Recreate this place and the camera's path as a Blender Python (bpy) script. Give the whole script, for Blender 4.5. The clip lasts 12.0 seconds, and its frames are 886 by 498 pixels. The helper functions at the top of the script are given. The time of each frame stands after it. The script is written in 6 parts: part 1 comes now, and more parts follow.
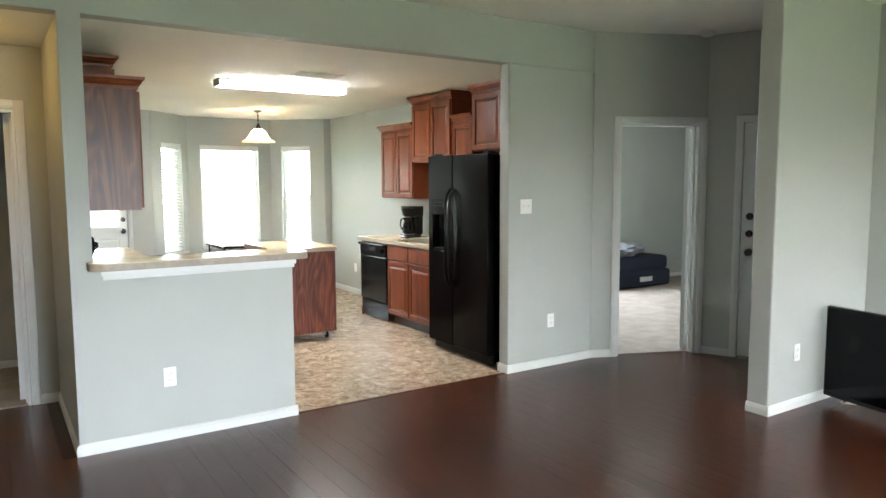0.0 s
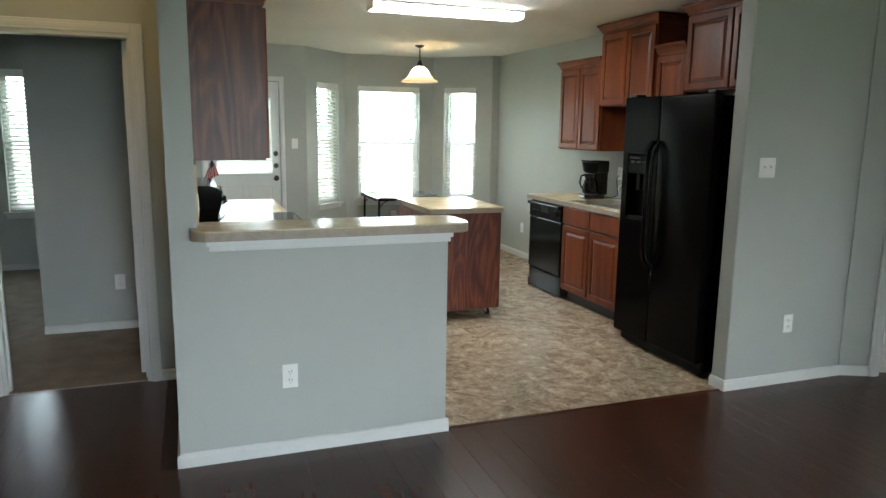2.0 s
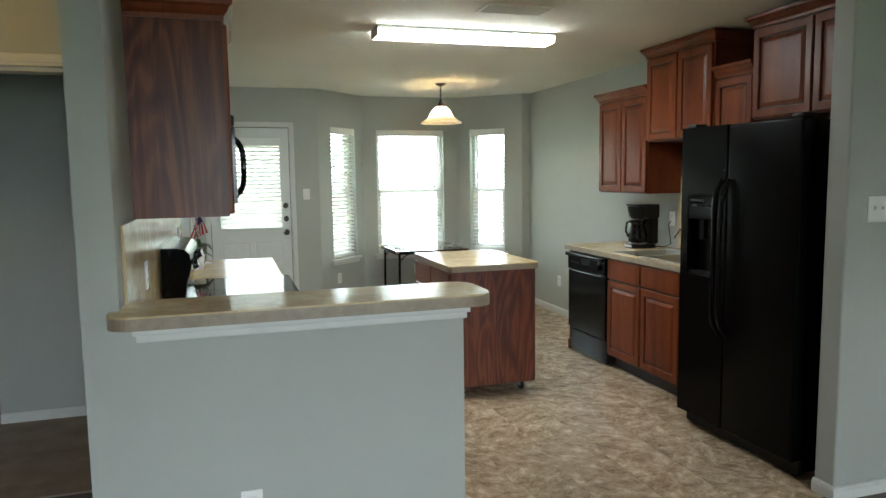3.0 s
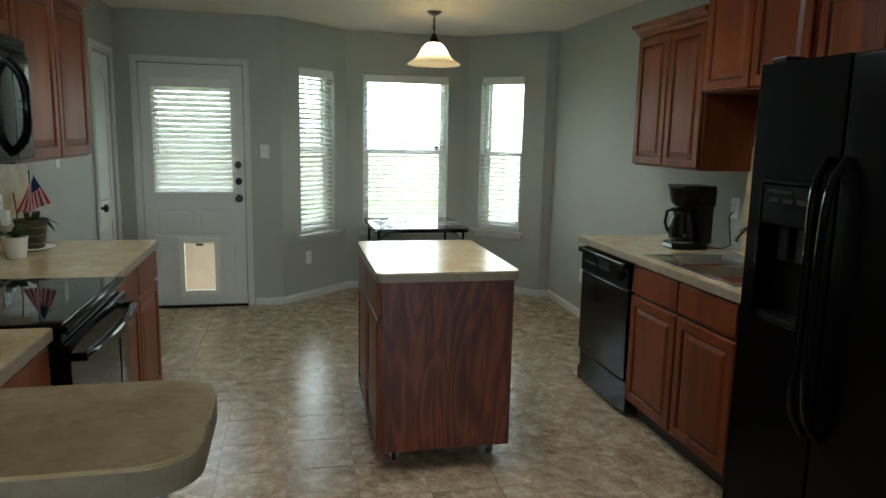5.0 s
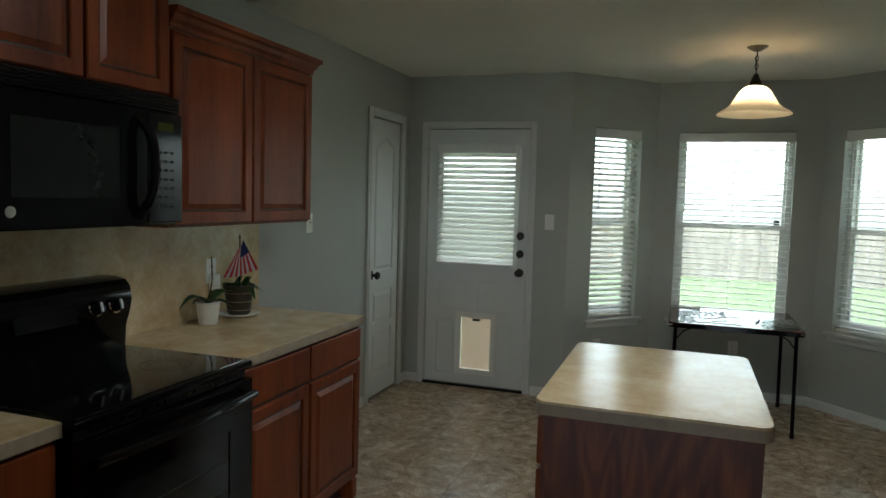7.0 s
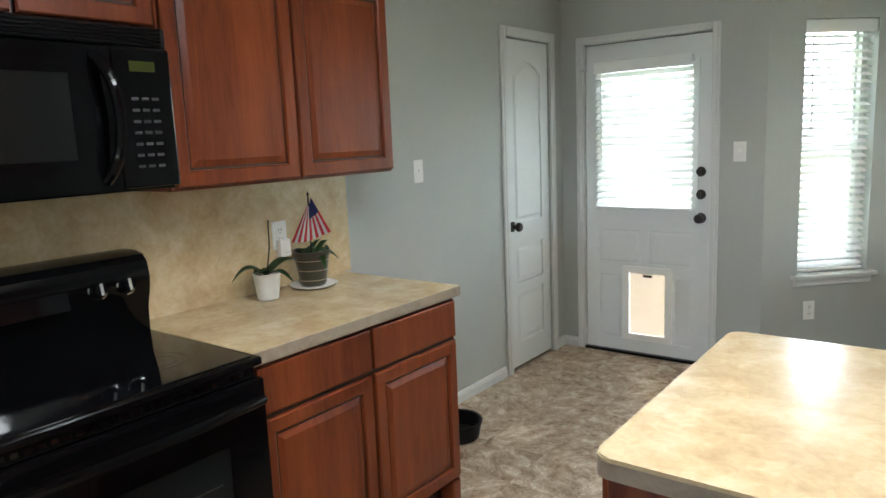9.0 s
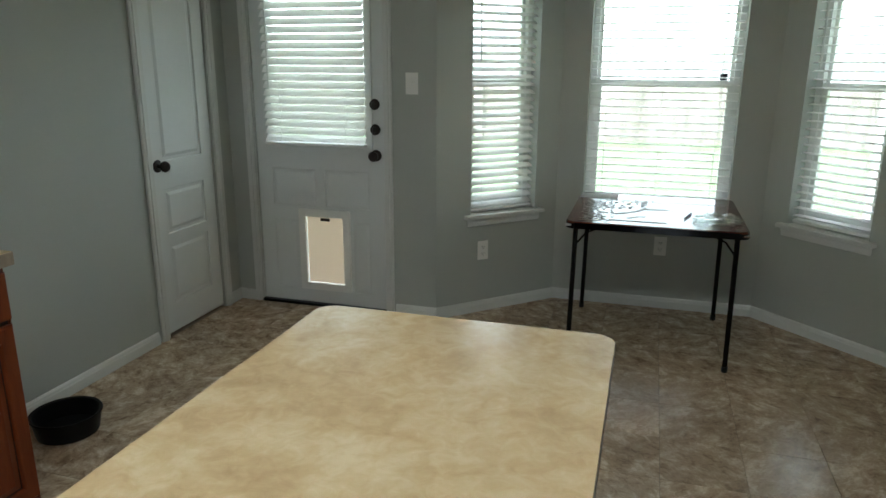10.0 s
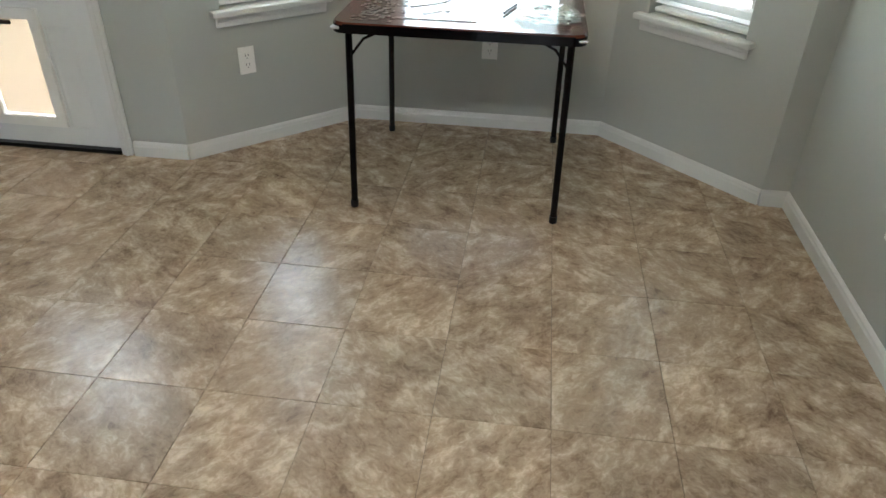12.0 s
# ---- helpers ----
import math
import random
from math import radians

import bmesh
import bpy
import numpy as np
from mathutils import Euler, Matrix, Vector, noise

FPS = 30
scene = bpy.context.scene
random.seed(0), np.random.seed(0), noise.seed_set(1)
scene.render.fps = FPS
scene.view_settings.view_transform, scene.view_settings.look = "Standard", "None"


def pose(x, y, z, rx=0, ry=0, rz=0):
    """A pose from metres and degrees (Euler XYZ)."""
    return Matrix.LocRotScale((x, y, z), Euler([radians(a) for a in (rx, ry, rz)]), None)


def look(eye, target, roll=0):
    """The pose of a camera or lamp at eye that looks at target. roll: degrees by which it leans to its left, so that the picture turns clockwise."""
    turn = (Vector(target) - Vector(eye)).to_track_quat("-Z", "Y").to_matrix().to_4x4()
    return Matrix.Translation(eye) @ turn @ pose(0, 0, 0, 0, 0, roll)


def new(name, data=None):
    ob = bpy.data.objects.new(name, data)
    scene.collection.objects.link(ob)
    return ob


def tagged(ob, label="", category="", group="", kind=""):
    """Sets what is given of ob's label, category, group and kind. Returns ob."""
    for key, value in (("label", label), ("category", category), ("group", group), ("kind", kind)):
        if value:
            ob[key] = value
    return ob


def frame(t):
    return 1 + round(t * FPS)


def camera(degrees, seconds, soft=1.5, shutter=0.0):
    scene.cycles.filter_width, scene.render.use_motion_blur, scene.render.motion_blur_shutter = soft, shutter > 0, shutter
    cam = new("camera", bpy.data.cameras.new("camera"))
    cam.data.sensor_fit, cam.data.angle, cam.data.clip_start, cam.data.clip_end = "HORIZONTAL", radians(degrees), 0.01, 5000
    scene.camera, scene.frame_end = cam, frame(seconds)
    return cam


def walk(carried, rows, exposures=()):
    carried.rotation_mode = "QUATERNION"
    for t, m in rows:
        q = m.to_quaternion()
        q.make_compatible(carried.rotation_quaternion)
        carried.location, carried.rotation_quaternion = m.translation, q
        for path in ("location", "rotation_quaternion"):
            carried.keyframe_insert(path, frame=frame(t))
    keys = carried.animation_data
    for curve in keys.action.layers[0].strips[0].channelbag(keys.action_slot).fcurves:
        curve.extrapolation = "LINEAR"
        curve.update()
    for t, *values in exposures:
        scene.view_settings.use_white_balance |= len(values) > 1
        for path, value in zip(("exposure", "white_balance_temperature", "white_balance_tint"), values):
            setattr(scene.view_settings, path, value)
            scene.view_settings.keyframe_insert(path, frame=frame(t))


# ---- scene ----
cam = camera(65.0, 12.0)
PATH = [
    (0, (1.127, 0.108, 1.544), (2.217, 1.774, 1.352), -0.2),
    (0.5, (1.164, 0.357, 1.481), (1.931, 2.183, 1.205), -0.3),
    (1, (1.35, 0.581, 1.508), (1.917, 2.458, 1.113), -1.0),
    (1.5, (1.481, 0.856, 1.522), (2.016, 2.73, 1.071), -0.8),
    (2, (1.587, 1.242, 1.546), (2.262, 3.093, 1.204), 0.8),
    (2.5, (1.735, 1.654, 1.493), (2.433, 3.515, 1.274), -2.0),
    (2.7, (1.807, 1.789, 1.513), (2.424, 3.681, 1.309), -1.4),
    (4.3, (2.667, 2.988, 1.534), (3.196, 4.893, 1.228), 0.5),
    (4.5, (2.715, 3.093, 1.531), (3.176, 5.012, 1.21), 1.2),
    (5, (2.978, 3.426, 1.523), (3.403, 5.353, 1.197), 1.2),
    (5.5, (3.275, 3.59, 1.531), (3.585, 5.529, 1.155), 1.7),
    (6, (3.49, 3.835, 1.512), (3.494, 5.791, 1.096), 3.0),
    (6.5, (3.639, 4.144, 1.518), (3.328, 6.088, 1.168), 3.7),
    (7, (3.733, 4.355, 1.518), (3.081, 6.24, 1.367), 1.6),
    (7.2, (3.788, 4.453, 1.533), (2.991, 6.282, 1.394), -0.3),
    (8.8, (3.848, 5.132, 1.523), (2.597, 6.675, 1.289), -2.1),
    (9, (3.862, 5.266, 1.506), (2.662, 6.834, 1.186), -2.4),
    (9.5, (3.954, 5.583, 1.5), (3.059, 7.318, 1.067), -1.2),
    (10, (4.028, 5.929, 1.46), (3.483, 7.782, 0.94), 0.3),
    (10.5, (4.116, 6.279, 1.443), (3.862, 8.1, 0.654), 0.2),
    (11, (4.256, 6.566, 1.423), (3.958, 8.347, 0.563), -1.2),
    (11.5, (4.332, 6.786, 1.395), (4.106, 8.56, 0.5), -1.1),
    (12, (4.331, 7.026, 1.329), (4.129, 8.695, 0.246), 1.4),
]
EXPOSURES = [
    (0, 5.72, 6200, 9), (0.5, 5.25, 6050, 7), (1.0, 4.8, 6000, 4), (1.5, 4.72, 5900, 4), (2.5, 4.72, 6100, 3), (4.5, 3.72, 6050, 0), (5.5, 3.72, 6050, 0), (6.0, 3.52, 6000, 0), (6.5, 3.2, 6000, 1),
    (7.0, 3.12, 6000, 2), (9.0, 4.8, 5850, 8), (9.5, 4.32, 5750, 2), (10.0, 3.58, 5950, 2), (10.5, 3.28, 6250, 6), (11.0, 3.86, 6150, 6), (11.5, 4.42, 6000, 9), (12.0, 4.76, 6000, 9)]
walk(cam, [(t, look(eye, target, roll)) for t, eye, target, roll in PATH], EXPOSURES)

# ---- light ----
world = bpy.data.worlds.new("sky")
scene.world = world
world.use_nodes = True
wn = world.node_tree.nodes
sky = wn.new("ShaderNodeTexSky")
sky.sky_type = "NISHITA"
sky.sun_disc = False
sky.sun_elevation, sky.sun_rotation = radians(70), radians(200)
sky.dust_density, sky.air_density, sky.ozone_density = 2.0, 1.0, 0.6
pale = wn.new("ShaderNodeHueSaturation")
pale.inputs["Saturation"].default_value = 0.25
world.node_tree.links.new(sky.outputs[0], pale.inputs["Color"])
world.node_tree.links.new(pale.outputs[0], wn["Background"].inputs["Color"])
wn["Background"].inputs["Strength"].default_value = 0.15

sun = new("sun", bpy.data.lights.new("sun", "SUN"))
sun.data.energy, sun.data.angle, sun.data.color = 1.0, radians(20), (1.0, 0.96, 0.9)
sun.matrix_world = look((0, 2.2, 20), (2.5, 9.0, 0))


def window_light(name, x, y, z, target, w, h, watts, spread, colour=(0.74, 0.855, 1.0)):
    """Daylight standing in an opening that the walk never faces; tilted blinds send it downwards."""
    ob = new(name, bpy.data.lights.new(name, "AREA"))
    ob.data.shape, ob.data.size, ob.data.size_y = "RECTANGLE", w, h
    ob.data.energy, ob.data.color = watts, colour
    ob.data.spread = radians(spread)
    ob.matrix_world = look((x, y, z), target)
    return ob


window_light("daylight_living_1", 2.6, -3.55, 1.45, (2.0, 2.0, 0.0), 1.7, 1.5, 0.42, 42)
window_light("daylight_living_2", 5.0, -3.55, 1.45, (5.3, 1.6, 0.0), 1.7, 1.5, 0.028, 45)
window_light("daylight_bedroom", 7.6, 7.43, 1.5, (7.6, 3.3, 0.9), 1.5, 1.3, 2.2, 150)

# ---- materials ----


def nodes_of(m):
    m.use_nodes = True
    return m.node_tree.nodes, m.node_tree.links, m.node_tree.nodes["Principled BSDF"]


def ramp_of(n, stops):
    r = n.new("ShaderNodeValToRGB")
    els = r.color_ramp.elements
    for e, (p, c) in ((els[0], stops[0]), (els[1], stops[-1])):
        e.position, e.color = p, (*c, 1)
    for p, c in stops[1:-1]:
        els.new(p).color = (*c, 1)
    return r


def coords(n, l, stretch=(1, 1, 1), vary=False):
    """Object coordinates, stretched; pieces with one mesh get an offset of their own."""
    tc = n.new("ShaderNodeTexCoord")
    mp = n.new("ShaderNodeMapping")
    mp.inputs["Scale"].default_value = stretch
    l.new(tc.outputs["Object"], mp.inputs["Vector"])
    if vary:
        info = n.new("ShaderNodeObjectInfo")
        mul = n.new("ShaderNodeMath")
        mul.operation = "MULTIPLY"
        mul.inputs[1].default_value = 37.0
        l.new(info.outputs["Random"], mul.inputs[0])
        l.new(mul.outputs[0], mp.inputs["Location"])
        return mp, info
    return mp, None


def noise_of(n, l, src, scale, detail=4, rough=0.55, distort=0.0):
    t = n.new("ShaderNodeTexNoise")
    t.inputs["Scale"].default_value, t.inputs["Detail"].default_value = scale, detail
    t.inputs["Roughness"].default_value, t.inputs["Distortion"].default_value = rough, distort
    l.new(src.outputs[0], t.inputs["Vector"])
    return t


def bump_of(n, l, height, strength, distance, bsdf, prev=None):
    b = n.new("ShaderNodeBump")
    b.inputs["Strength"].default_value, b.inputs["Distance"].default_value = strength, distance
    l.new(height, b.inputs["Height"])
    if prev:
        l.new(prev.outputs[0], b.inputs["Normal"])
    l.new(b.outputs[0], bsdf.inputs["Normal"])
    return b


def paint(name, colour, rough=0.5, metal=0.0, vary=0.12, big=1.3, fine=60.0, bump=0.15, depth=0.002, spec=0.5, coat=0.0):
    """A plain coat or solid: patches at two scales, fine relief, uneven gloss."""
    m = bpy.data.materials.new(name)
    n, l, b = nodes_of(m)
    mp, _ = coords(n, l)
    a, f = noise_of(n, l, mp, big, 3), noise_of(n, l, mp, fine, 5)
    mix = n.new("ShaderNodeMath")
    mix.operation = "MULTIPLY_ADD"
    mix.inputs[1].default_value = 0.35
    l.new(f.outputs[0], mix.inputs[0])
    l.new(a.outputs[0], mix.inputs[2])
    lo = tuple(c * (1 - vary) for c in colour)
    hi = tuple(min(1, c * (1 + vary)) for c in colour)
    r = ramp_of(n, [(0.35, lo), (1.0, hi)])
    l.new(mix.outputs[0], r.inputs[0])
    l.new(r.outputs[0], b.inputs["Base Color"])
    mr = n.new("ShaderNodeMapRange")
    mr.inputs["To Min"].default_value, mr.inputs["To Max"].default_value = max(0.02, rough * 0.85), min(1, rough * 1.15)
    l.new(a.outputs[0], mr.inputs[0])
    l.new(mr.outputs[0], b.inputs["Roughness"])
    b.inputs["Metallic"].default_value = metal
    b.inputs["Specular IOR Level"].default_value = spec
    b.inputs["Coat Weight"].default_value = coat
    if bump:
        bump_of(n, l, f.outputs[0], bump, depth, b)
    return m


def timber(name, dark, light, stretch, rough=0.35, vary=False, rings=0.0, bump=0.25, wave=0.0, spec=0.5):
    """Stained wood: long grain, pores and, for veneer, cathedral figure."""
    m = bpy.data.materials.new(name)
    n, l, b = nodes_of(m)
    mp, info = coords(n, l, stretch, vary)
    g = noise_of(n, l, mp, 22, 6, 0.6, 0.6)
    big = noise_of(n, l, mp, 2.2, 3, 0.5, 0.4)
    mix = n.new("ShaderNodeMath")
    mix.operation = "MULTIPLY_ADD"
    mix.inputs[1].default_value = 0.5
    l.new(g.outputs[0], mix.inputs[0])
    l.new(big.outputs[0], mix.inputs[2])
    src = mix
    if rings:
        w = n.new("ShaderNodeTexWave")
        w.wave_type, w.bands_direction = "BANDS", "DIAGONAL"
        w.inputs["Scale"].default_value, w.inputs["Distortion"].default_value = 3.0, 9.0
        w.inputs["Detail"].default_value, w.inputs["Detail Scale"].default_value = 3.0, 1.2
        l.new(mp.outputs[0], w.inputs["Vector"])
        add = n.new("ShaderNodeMath")
        add.operation = "MULTIPLY_ADD"
        add.inputs[1].default_value = rings
        l.new(w.outputs["Fac"], add.inputs[0])
        l.new(mix.outputs[0], add.inputs[2])
        src = add
    mid = tuple((p + q) / 2 for p, q in zip(dark, light))
    r = ramp_of(n, [(0.5, dark), (0.72, mid), (1.0, light)])
    l.new(src.outputs[0], r.inputs[0])
    out = r
    if info:
        hsv = n.new("ShaderNodeHueSaturation")
        mr = n.new("ShaderNodeMapRange")
        mr.inputs["To Min"].default_value, mr.inputs["To Max"].default_value = 0.88, 1.14
        l.new(info.outputs["Random"], mr.inputs[0])
        l.new(mr.outputs[0], hsv.inputs["Value"])
        l.new(r.outputs[0], hsv.inputs["Color"])
        out = hsv
    l.new(out.outputs[0], b.inputs["Base Color"])
    b.inputs["Roughness"].default_value = rough
    b.inputs["Specular IOR Level"].default_value = spec
    first = bump_of(n, l, g.outputs[0], bump, 0.001, b)
    if wave:
        mp2, _ = coords(n, l, (7, 1.2, 1), False)
        s = noise_of(n, l, mp2, 3.2, 2)
        bump_of(n, l, s.outputs[0], wave, 0.012, b, first)
    return m


def flame_veneer(name, dark, mid, light, rough=0.34):
    """Flat-sawn oak veneer: tall flame-shaped rings, dark pore streaks and a cloudy stain."""
    m = bpy.data.materials.new(name)
    n, l, b = nodes_of(m)
    mp, _ = coords(n, l, (2.6, 2.6, 0.42))
    field = noise_of(n, l, mp, 1.7, 2, 0.45, 0.5)
    k = n.new("ShaderNodeMath")
    k.operation = "MULTIPLY"
    k.inputs[1].default_value = 27.0
    l.new(field.outputs[0], k.inputs[0])
    ring = n.new("ShaderNodeMath")
    ring.operation = "PINGPONG"
    ring.inputs[1].default_value = 1.0
    l.new(k.outputs[0], ring.inputs[0])
    mp2, _ = coords(n, l, (60, 60, 2.4))
    pore = noise_of(n, l, mp2, 2.0, 4, 0.65)
    mp3, _ = coords(n, l, (15, 15, 1.3))
    streak = noise_of(n, l, mp3, 1.6, 3, 0.55, 0.6)
    a = n.new("ShaderNodeMath")
    a.operation = "MULTIPLY_ADD"
    a.inputs[1].default_value = 0.36
    l.new(ring.outputs[0], a.inputs[0])
    l.new(streak.outputs[0], a.inputs[2])
    c = n.new("ShaderNodeMath")
    c.operation = "MULTIPLY_ADD"
    c.inputs[1].default_value = 0.45
    l.new(pore.outputs[0], c.inputs[0])
    l.new(a.outputs[0], c.inputs[2])
    r = ramp_of(n, [(0.62, dark), (0.86, mid), (1.0, light)])
    scaled = n.new("ShaderNodeMath")
    scaled.operation = "MULTIPLY"
    scaled.inputs[1].default_value = 0.92
    l.new(c.outputs[0], scaled.inputs[0])
    l.new(scaled.outputs[0], r.inputs[0])
    l.new(r.outputs[0], b.inputs["Base Color"])
    b.inputs["Roughness"].default_value = rough
    b.inputs["Specular IOR Level"].default_value = 0.35
    bump_of(n, l, pore.outputs[0], 0.2, 0.0008, b)
    return m


def stone_like(name, stops, scale, stretch=(1, 1, 1), rough=0.35, vary=False, bump=0.2, depth=0.001, distort=1.5, spec=0.5):
    """Printed stone: laminate or vinyl with veined mottling."""
    m = bpy.data.materials.new(name)
    n, l, b = nodes_of(m)
    mp, info = coords(n, l, stretch, vary)
    if vary:
        rot = n.new("ShaderNodeMath")
        rot.operation = "MULTIPLY"
        rot.inputs[1].default_value = 6.28
        l.new(info.outputs["Random"], rot.inputs[0])
        xyz = n.new("ShaderNodeCombineXYZ")
        snap = n.new("ShaderNodeMath")
        snap.operation = "SNAP"
        snap.inputs[1].default_value = 1.5708
        l.new(rot.outputs[0], snap.inputs[0])
        turn, add = n.new("ShaderNodeMapping"), n.new("ShaderNodeMath")
        add.operation = "ADD"
        add.inputs[1].default_value = 0.72
        l.new(snap.outputs[0], add.inputs[0])
        l.new(add.outputs[0], xyz.inputs[2])
        l.new(xyz.outputs[0], turn.inputs["Rotation"])
        l.new(mp.inputs["Vector"].links[0].from_socket, turn.inputs["Vector"])
        l.new(turn.outputs[0], mp.inputs["Vector"])
    a = noise_of(n, l, mp, scale, 5, 0.6, distort)
    c = noise_of(n, l, mp, scale * 4, 4, 0.6, 1.0)
    mix = n.new("ShaderNodeMath")
    mix.operation = "MULTIPLY_ADD"
    mix.inputs[1].default_value = 0.55
    l.new(c.outputs[0], mix.inputs[0])
    l.new(a.outputs[0], mix.inputs[2])
    r = ramp_of(n, stops)
    l.new(mix.outputs[0], r.inputs[0])
    out = r
    if info:
        hsv = n.new("ShaderNodeHueSaturation")
        mr = n.new("ShaderNodeMapRange")
        mr.inputs["To Min"].default_value, mr.inputs["To Max"].default_value = 0.92, 1.08
        l.new(info.outputs["Random"], mr.inputs[0])
        l.new(mr.outputs[0], hsv.inputs["Value"])
        l.new(r.outputs[0], hsv.inputs["Color"])
        out = hsv
    l.new(out.outputs[0], b.inputs["Base Color"])
    mr2 = n.new("ShaderNodeMapRange")
    mr2.inputs["To Min"].default_value, mr2.inputs["To Max"].default_value = rough * (0.8 if bump > 0.1 else 0.96), rough * (1.3 if bump > 0.1 else 1.06)
    l.new(c.outputs[0], mr2.inputs[0])
    l.new(mr2.outputs[0], b.inputs["Roughness"])
    b.inputs["Specular IOR Level"].default_value = spec
    bump_of(n, l, mix.outputs[0], bump, depth, b)
    return m


def glowing(name, colour, strength, body=(0.8, 0.8, 0.78)):
    m = bpy.data.materials.new(name)
    n, l, b = nodes_of(m)
    b.inputs["Base Color"].default_value = (*body, 1)
    b.inputs["Specular IOR Level"].default_value = 0.1
    b.inputs["Emission Color"].default_value = (*colour, 1)
    b.inputs["Emission Strength"].default_value = strength
    return m


def pane_glass(name, gloss=0.07):
    m = bpy.data.materials.new(name)
    m.use_nodes = True
    n, l = m.node_tree.nodes, m.node_tree.links
    n.remove(n["Principled BSDF"])
    t, g, x = n.new("ShaderNodeBsdfTransparent"), n.new("ShaderNodeBsdfGlossy"), n.new("ShaderNodeMixShader")
    t.inputs[0].default_value = (0.94, 0.97, 0.95, 1)
    g.inputs["Roughness"].default_value = 0.02
    x.inputs[0].default_value = gloss
    l.new(t.outputs[0], x.inputs[1])
    l.new(g.outputs[0], x.inputs[2])
    l.new(x.outputs[0], n["Material Output"].inputs[0])
    return m


def sheer(name, colour, through_light, rough=0.4):
    """White plastic that lets some daylight through."""
    m = bpy.data.materials.new(name)
    n, l, b = nodes_of(m)
    b.inputs["Base Color"].default_value = (*colour, 1)
    b.inputs["Roughness"].default_value = rough
    t, x = n.new("ShaderNodeBsdfTranslucent"), n.new("ShaderNodeMixShader")
    t.inputs[0].default_value = (*colour, 1)
    x.inputs[0].default_value = through_light
    l.new(b.outputs[0], x.inputs[1])
    l.new(t.outputs[0], x.inputs[2])
    l.new(x.outputs[0], n["Material Output"].inputs[0])
    return m


WALL = paint("wall_paint", (0.400, 0.410, 0.376), 0.55, vary=0.05, fine=160, bump=0.35, depth=0.0012)
CEIL = paint("ceiling_texture", (0.80, 0.785, 0.71), 0.9, vary=0.06, fine=55, bump=0.7, depth=0.004)
TRIM = paint("trim_white", (0.62, 0.62, 0.59), 0.35, vary=0.05, fine=40, bump=0.05)
DOOR = paint("door_white", (0.66, 0.67, 0.65), 0.4, vary=0.04, fine=30, bump=0.05)
CARPET = paint("carpet_beige", (0.36, 0.30, 0.25), 1.0, vary=0.25, big=6, fine=220, bump=1.0, depth=0.01, spec=0.1)
PLANK = timber("dark_plank", (0.046, 0.0122, 0.0052), (0.072, 0.0198, 0.0084), (5, 0.45, 1), 0.27, vary=True, bump=0.05, wave=0.10, spec=0.42)
VINYL = stone_like("vinyl_stone", [(0.50, (0.170, 0.108, 0.068)), (0.64, (0.300, 0.212, 0.138)), (0.80, (0.430, 0.322, 0.220)), (1.0, (0.66, 0.54, 0.40))], 8.5, (1.15, 1.65, 1), 0.23, vary=True, bump=0.45, depth=0.0012, distort=0.45)
GROUT = paint("grout_tan", (0.20, 0.150, 0.103), 0.8)
LAMINATE = stone_like("laminate_travertine", [(0.50, (0.450, 0.315, 0.165)), (0.74, (0.560, 0.420, 0.235)), (1.0, (0.665, 0.540, 0.345))], 7.0, (1, 1, 1), 0.21, bump=0.008, distort=0.3)
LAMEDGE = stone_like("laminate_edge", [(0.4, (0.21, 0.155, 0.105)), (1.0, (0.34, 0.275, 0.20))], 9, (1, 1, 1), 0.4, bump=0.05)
CHERRY = timber("cherry_stain", (0.078, 0.0145, 0.0048), (0.222, 0.0520, 0.0145), (3, 3, 0.3), 0.36, bump=0.2, spec=0.22)
VENEER = flame_veneer("oak_veneer", (0.068, 0.0165, 0.0098), (0.112, 0.0275, 0.0128), (0.165, 0.043, 0.0185))
# dark glaze of the door grooves; also painted shade in the cabinet gaps
GLAZE_SHADE = paint("dark_glaze_and_gap_shade", (0.022, 0.007, 0.004), 0.45)
BLACK = paint("black_enamel", (0.003, 0.003, 0.0035), 0.09, vary=0.2, fine=90, bump=0.03, depth=0.0004, spec=0.20)
PEBBLE = paint("black_pebbled", (0.0022, 0.0024, 0.0026), 0.24, vary=0.2, fine=420, bump=0.25, depth=0.0006, spec=0.10)
BLACKGLASS = paint("black_glass", (0.004, 0.004, 0.005), 0.05, bump=0)
OVENGLASS = paint("smoked_glass", (0.010, 0.011, 0.011), 0.10, bump=0, spec=0.3)
PLASTIC = paint("black_plastic", (0.005, 0.005, 0.005), 0.40, spec=0.22)
STEEL = paint("brushed_steel", (0.55, 0.54, 0.52), 0.28, metal=1.0, fine=80)
CHROME = paint("chrome", (0.8, 0.8, 0.8), 0.08, metal=1.0, bump=0)
BRONZE = paint("oiled_bronze", (0.025, 0.018, 0.014), 0.35, metal=0.6)
WHITE = paint("white_plastic", (0.78, 0.77, 0.73), 0.35, vary=0.03)
SLAT = sheer("blind_white", (0.88, 0.865, 0.85), 0.45)
FLAP = sheer("pet_flap_cream", (0.74, 0.65, 0.54), 0.42)
PANE = pane_glass("window_glass")
VINYLFRAME = paint("window_vinyl", (0.75, 0.75, 0.72), 0.4, vary=0.03)
TUBE = glowing("lit_diffuser", (1.0, 1.0, 0.95), 2.0)
SHADE = sheer("lit_alabaster", (0.95, 0.87, 0.74), 0.65)
DOME = glowing("lit_dome", (1.0, 0.60, 0.18), 0.52)
GRASS = paint("grass", (0.12, 0.165, 0.075), 0.9, vary=0.4, big=2, fine=60, bump=1.0, depth=0.03)
